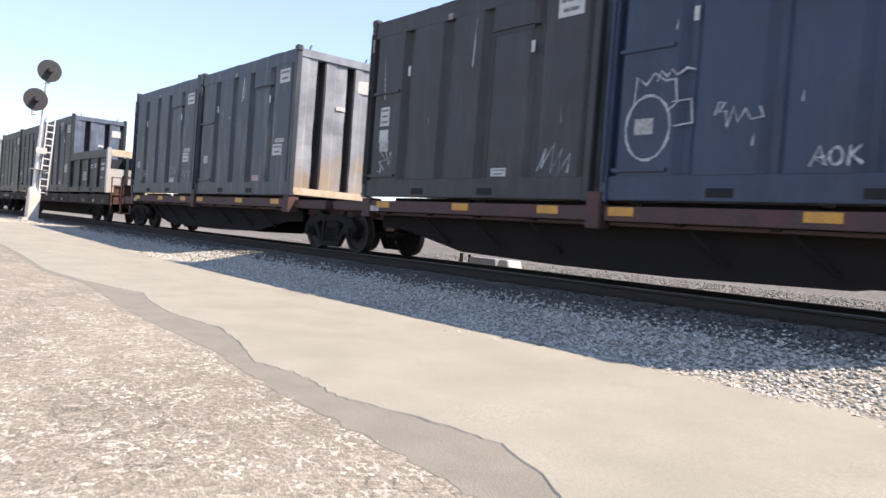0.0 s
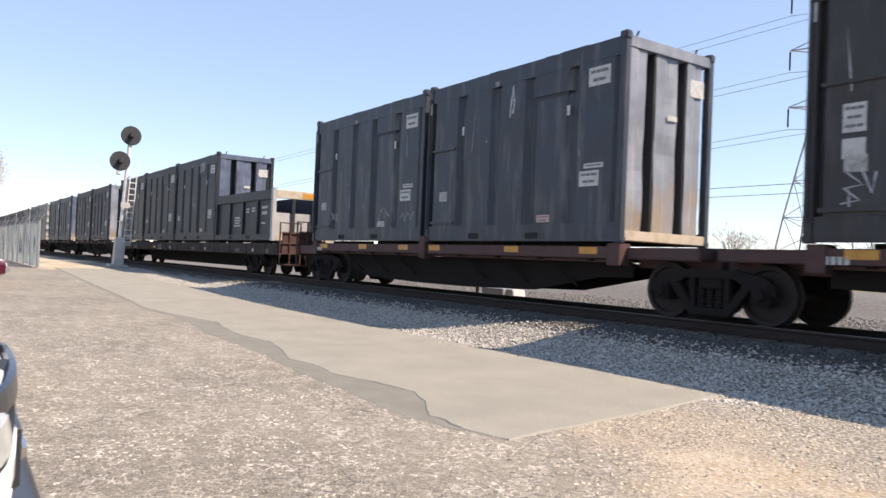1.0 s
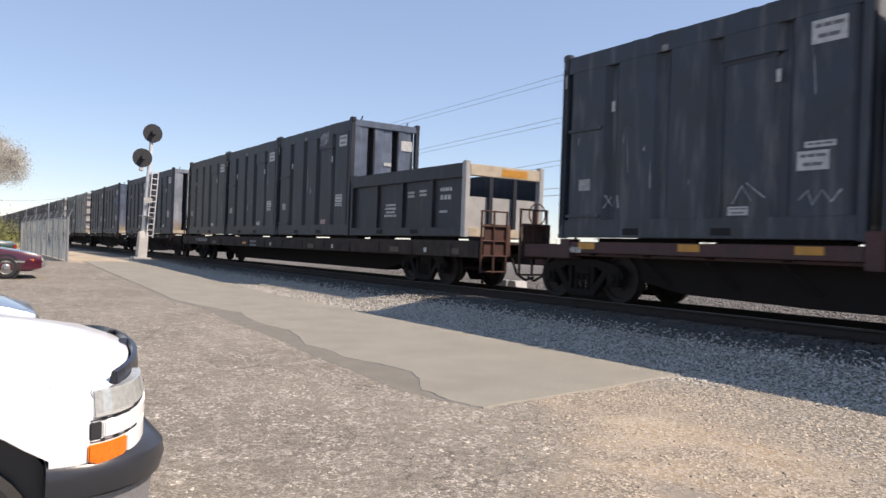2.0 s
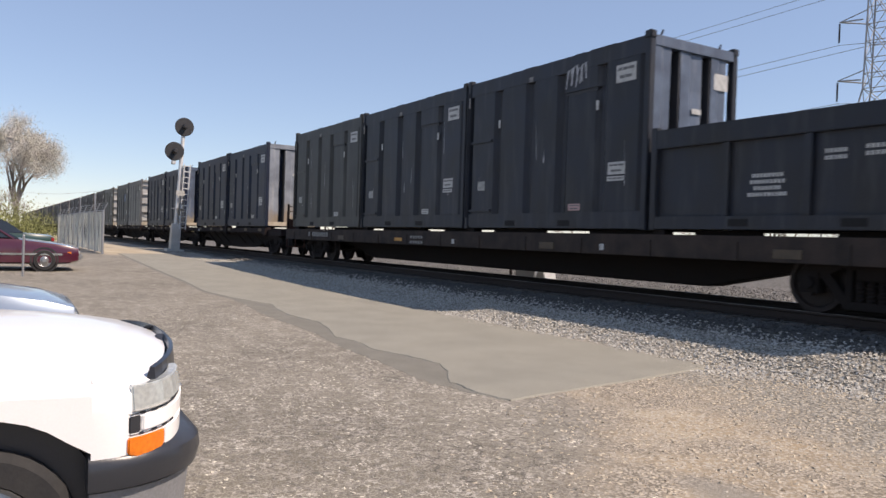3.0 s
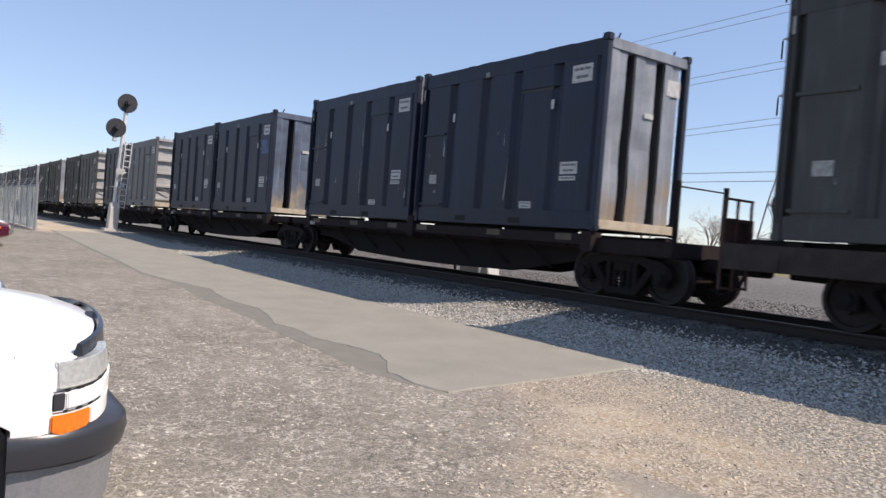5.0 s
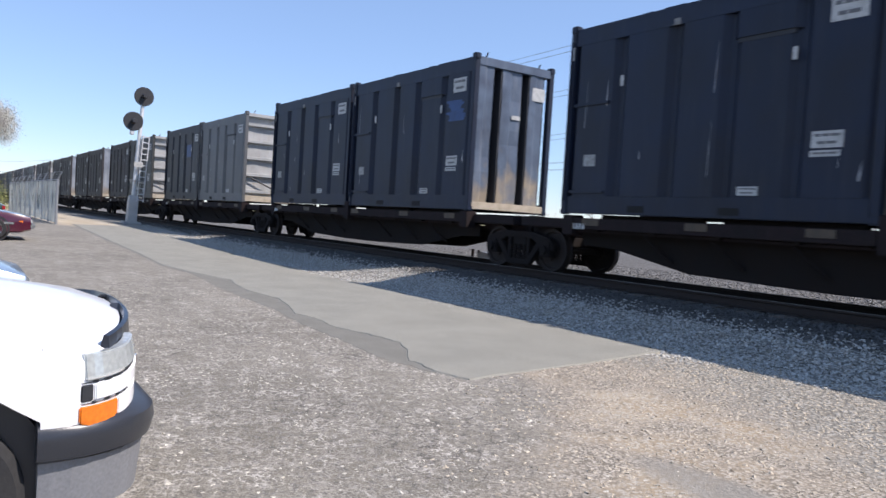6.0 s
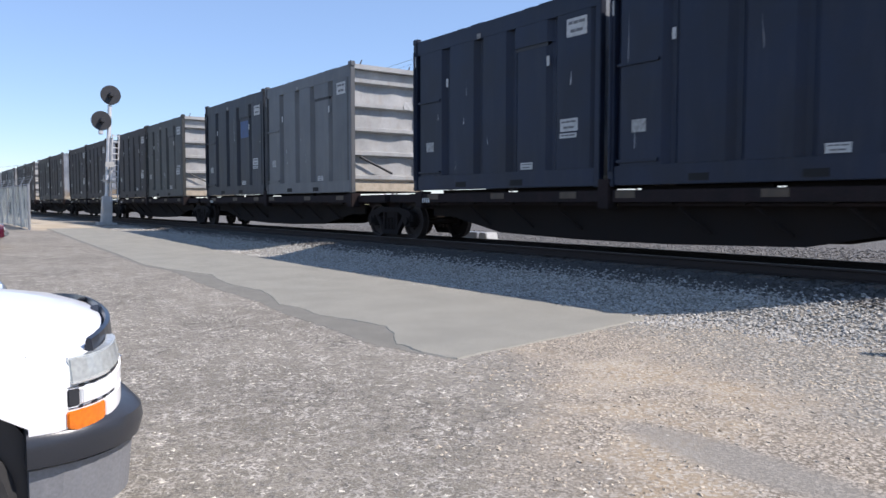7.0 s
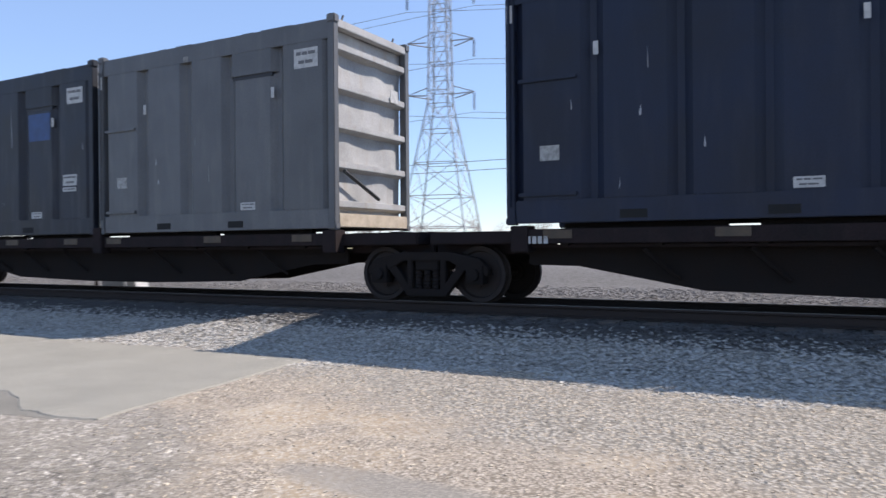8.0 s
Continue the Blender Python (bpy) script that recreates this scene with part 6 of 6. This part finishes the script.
# ---- trees ----
def tree(x, y, tall, seed, leafy, crown_mat, label, spread=0.5, twigs=5):
    rnd = random.Random(seed)
    t = tagged(new("tree"), label, "tree", group="trees")
    t.matrix_basis = pose(x, y, height(x, y) - 0.1)
    wood, fine_, leaves = bmesh.new(), [], []
    tips = []

    def grow(p, d, length, r, level):
        q = p + d * length
        if level < 3:
            rod(wood, p, q, r, r * 0.68, 7 if level < 2 else 5, caps=False)
        else:
            fine_.append((p, q, r))
        if level >= twigs:
            tips.append(q)
            return
        for _ in range(rnd.choice((2, 3, 3)) if level else 4):
            nd = (d + Vector((rnd.gauss(0, 1), rnd.gauss(0, 1), rnd.gauss(0.25, 0.6))) * spread).normalized()
            grow(p.lerp(q, rnd.uniform(0.7, 1.0)), nd, length * rnd.uniform(0.62, 0.92), r * 0.62, level + 1)
    grow(Vector((0, 0, 0)), Vector((0, 0, 1)), tall * 0.20, tall * 0.016, 0)
    part("trunk", wood, BARK, t)
    if fine_:
        verts, faces = [], []
        for p, q, r in fine_:
            d = (q - p).normalized()
            s = d.orthogonal().normalized() * max(r, 0.012)
            u = d.cross(s)
            k = len(verts)
            verts += [p + s, p - s * 0.5 + u * 0.87, p - s * 0.5 - u * 0.87, q]
            faces += [(k, k + 1, k + 3), (k + 1, k + 2, k + 3), (k + 2, k, k + 3)]
        me = bpy.data.meshes.new("branchwork")
        me.from_pydata([tuple(v) for v in verts], [], faces)
        me.materials.append(TWIG)
        tagged(part("branchwork", me, None, t, "fine bare twigs"), kind="stuff")
    if leafy:
        verts, faces = [], []
        for q in tips:
            for _ in range(leafy):
                c = q + Vector((rnd.gauss(0, 1), rnd.gauss(0, 1), rnd.gauss(0, 1))) * tall * 0.019
                e = Euler((rnd.uniform(0, 6), rnd.uniform(0, 6), rnd.uniform(0, 6))).to_matrix()
                s = tall * 0.0026 * rnd.uniform(0.6, 1.3)
                k = len(verts)
                verts += [c + e @ Vector(v) * s for v in ((-1, 0, 0), (0, -0.6, 0.1), (1.1, 0, 0), (0, 0.6, 0.1))]
                faces.append((k, k + 1, k + 2, k + 3))
        me = bpy.data.meshes.new("crown")
        me.from_pydata([tuple(v) for v in verts], [], faces)
        me.materials.append(crown_mat)
        part("crown", me, None, t, "thin budding crown")
    return t


def bush(x, y, size, seed):
    rnd = random.Random(seed)
    b = tagged(new("bush"), "yellow-green bush behind the parked cars", "bush", group="bushes")
    b.matrix_basis = pose(x, y, height(x, y))
    verts, faces = [], []
    for _ in range(3200):
        v = Vector((rnd.gauss(0, 0.5), rnd.gauss(0, 0.5), abs(rnd.gauss(0.1, 0.45)))) * size
        e = Euler((rnd.uniform(0, 6), rnd.uniform(0, 6), rnd.uniform(0, 6))).to_matrix()
        s = size * 0.032 * rnd.uniform(0.6, 1.3)
        k = len(verts)
        verts += [v + e @ Vector(w) * s for w in ((-1, 0, 0), (0, -0.6, 0.1), (1.1, 0, 0), (0, 0.6, 0.1))]
        faces.append((k, k + 1, k + 2, k + 3))
    me = bpy.data.meshes.new("crown")
    me.from_pydata([tuple(v) for v in verts], [], faces)
    me.materials.append(LEAF_GREEN)
    part("crown", me, None, b)
    bm = bmesh.new()
    for k in range(7):
        rod(bm, (0, 0, 0), (rnd.gauss(0, 0.35) * size, rnd.gauss(0, 0.35) * size, size * rnd.uniform(0.5, 0.9)), 0.03, 0.01, 5)
    part("stems", bm, BARK, b)


tree(-84, 2.4, 19.5, 11, 100, LEAF_PALE, "tall budding tree with a thin pale crown", 0.55, 6)
tree(-88, -3.0, 18, 12, 100, LEAF_PALE, "budding tree with a thin pale crown", 0.55, 6)
tree(-80, -6.0, 15, 13, 100, LEAF_PALE, "tall budding tree with a thin pale crown", 0.55, 6)
tree(-104, 2.5, 8, 14, 9, LEAF_PALE, "small budding tree behind the fence", 0.45)
tree(-79, 0.6, 8.5, 15, 25, LEAF_PALE, "small budding tree behind the fence", 0.6)
tree(-82, -2.4, 9.5, 16, 25, LEAF_PALE, "small budding tree behind the fence", 0.6)
for k, (bx, by, bs) in enumerate(((-66, 1.2, 2.6), (-70, 2.6, 2.2), (-62, -1.0, 2.8), (-74, 3.6, 1.8), (-60, -4.0, 2.6))):
    bush(bx, by, bs, 40 + k)
for k in range(14):
    ang = radians(12 + k * 4.6)
    r = 75 + 22 * ((k * 7) % 5) / 5
    tree(-math.sin(ang) * r, math.cos(ang) * r, 6.5 + (k * 3) % 4, 60 + k, 0, LEAF_PALE, "bare grey tree beyond the tracks", 0.5)


tree(-41.5, 62, 8.0, 91, 0, LEAF_PALE, "wide bare grey tree beyond the tracks", 0.75, 6)
tree(-52, 70, 6.5, 92, 0, LEAF_PALE, "wide bare grey tree beyond the tracks", 0.75, 6)
tree(-36, 66, 6.0, 93, 0, LEAF_PALE, "wide bare grey tree beyond the tracks", 0.75, 6)


# ---- movement ----
def motions():
    for thing, x, y, z in MOVERS:
        walk(thing, [(t, pose(x + SPEED * t, y, z)) for t in (0.0, 2.0, 4.0, 6.0, 8.0)])
    step_ = 1 / 30
    n = int(CLIP / step_)
    for w, x in SPIN:
        walk(w, [(k * step_, pose(x, 0, -0.779, 0, math.degrees(SPEED * k * step_ / 0.457), 0)) for k in range(n + 1)])


motions()
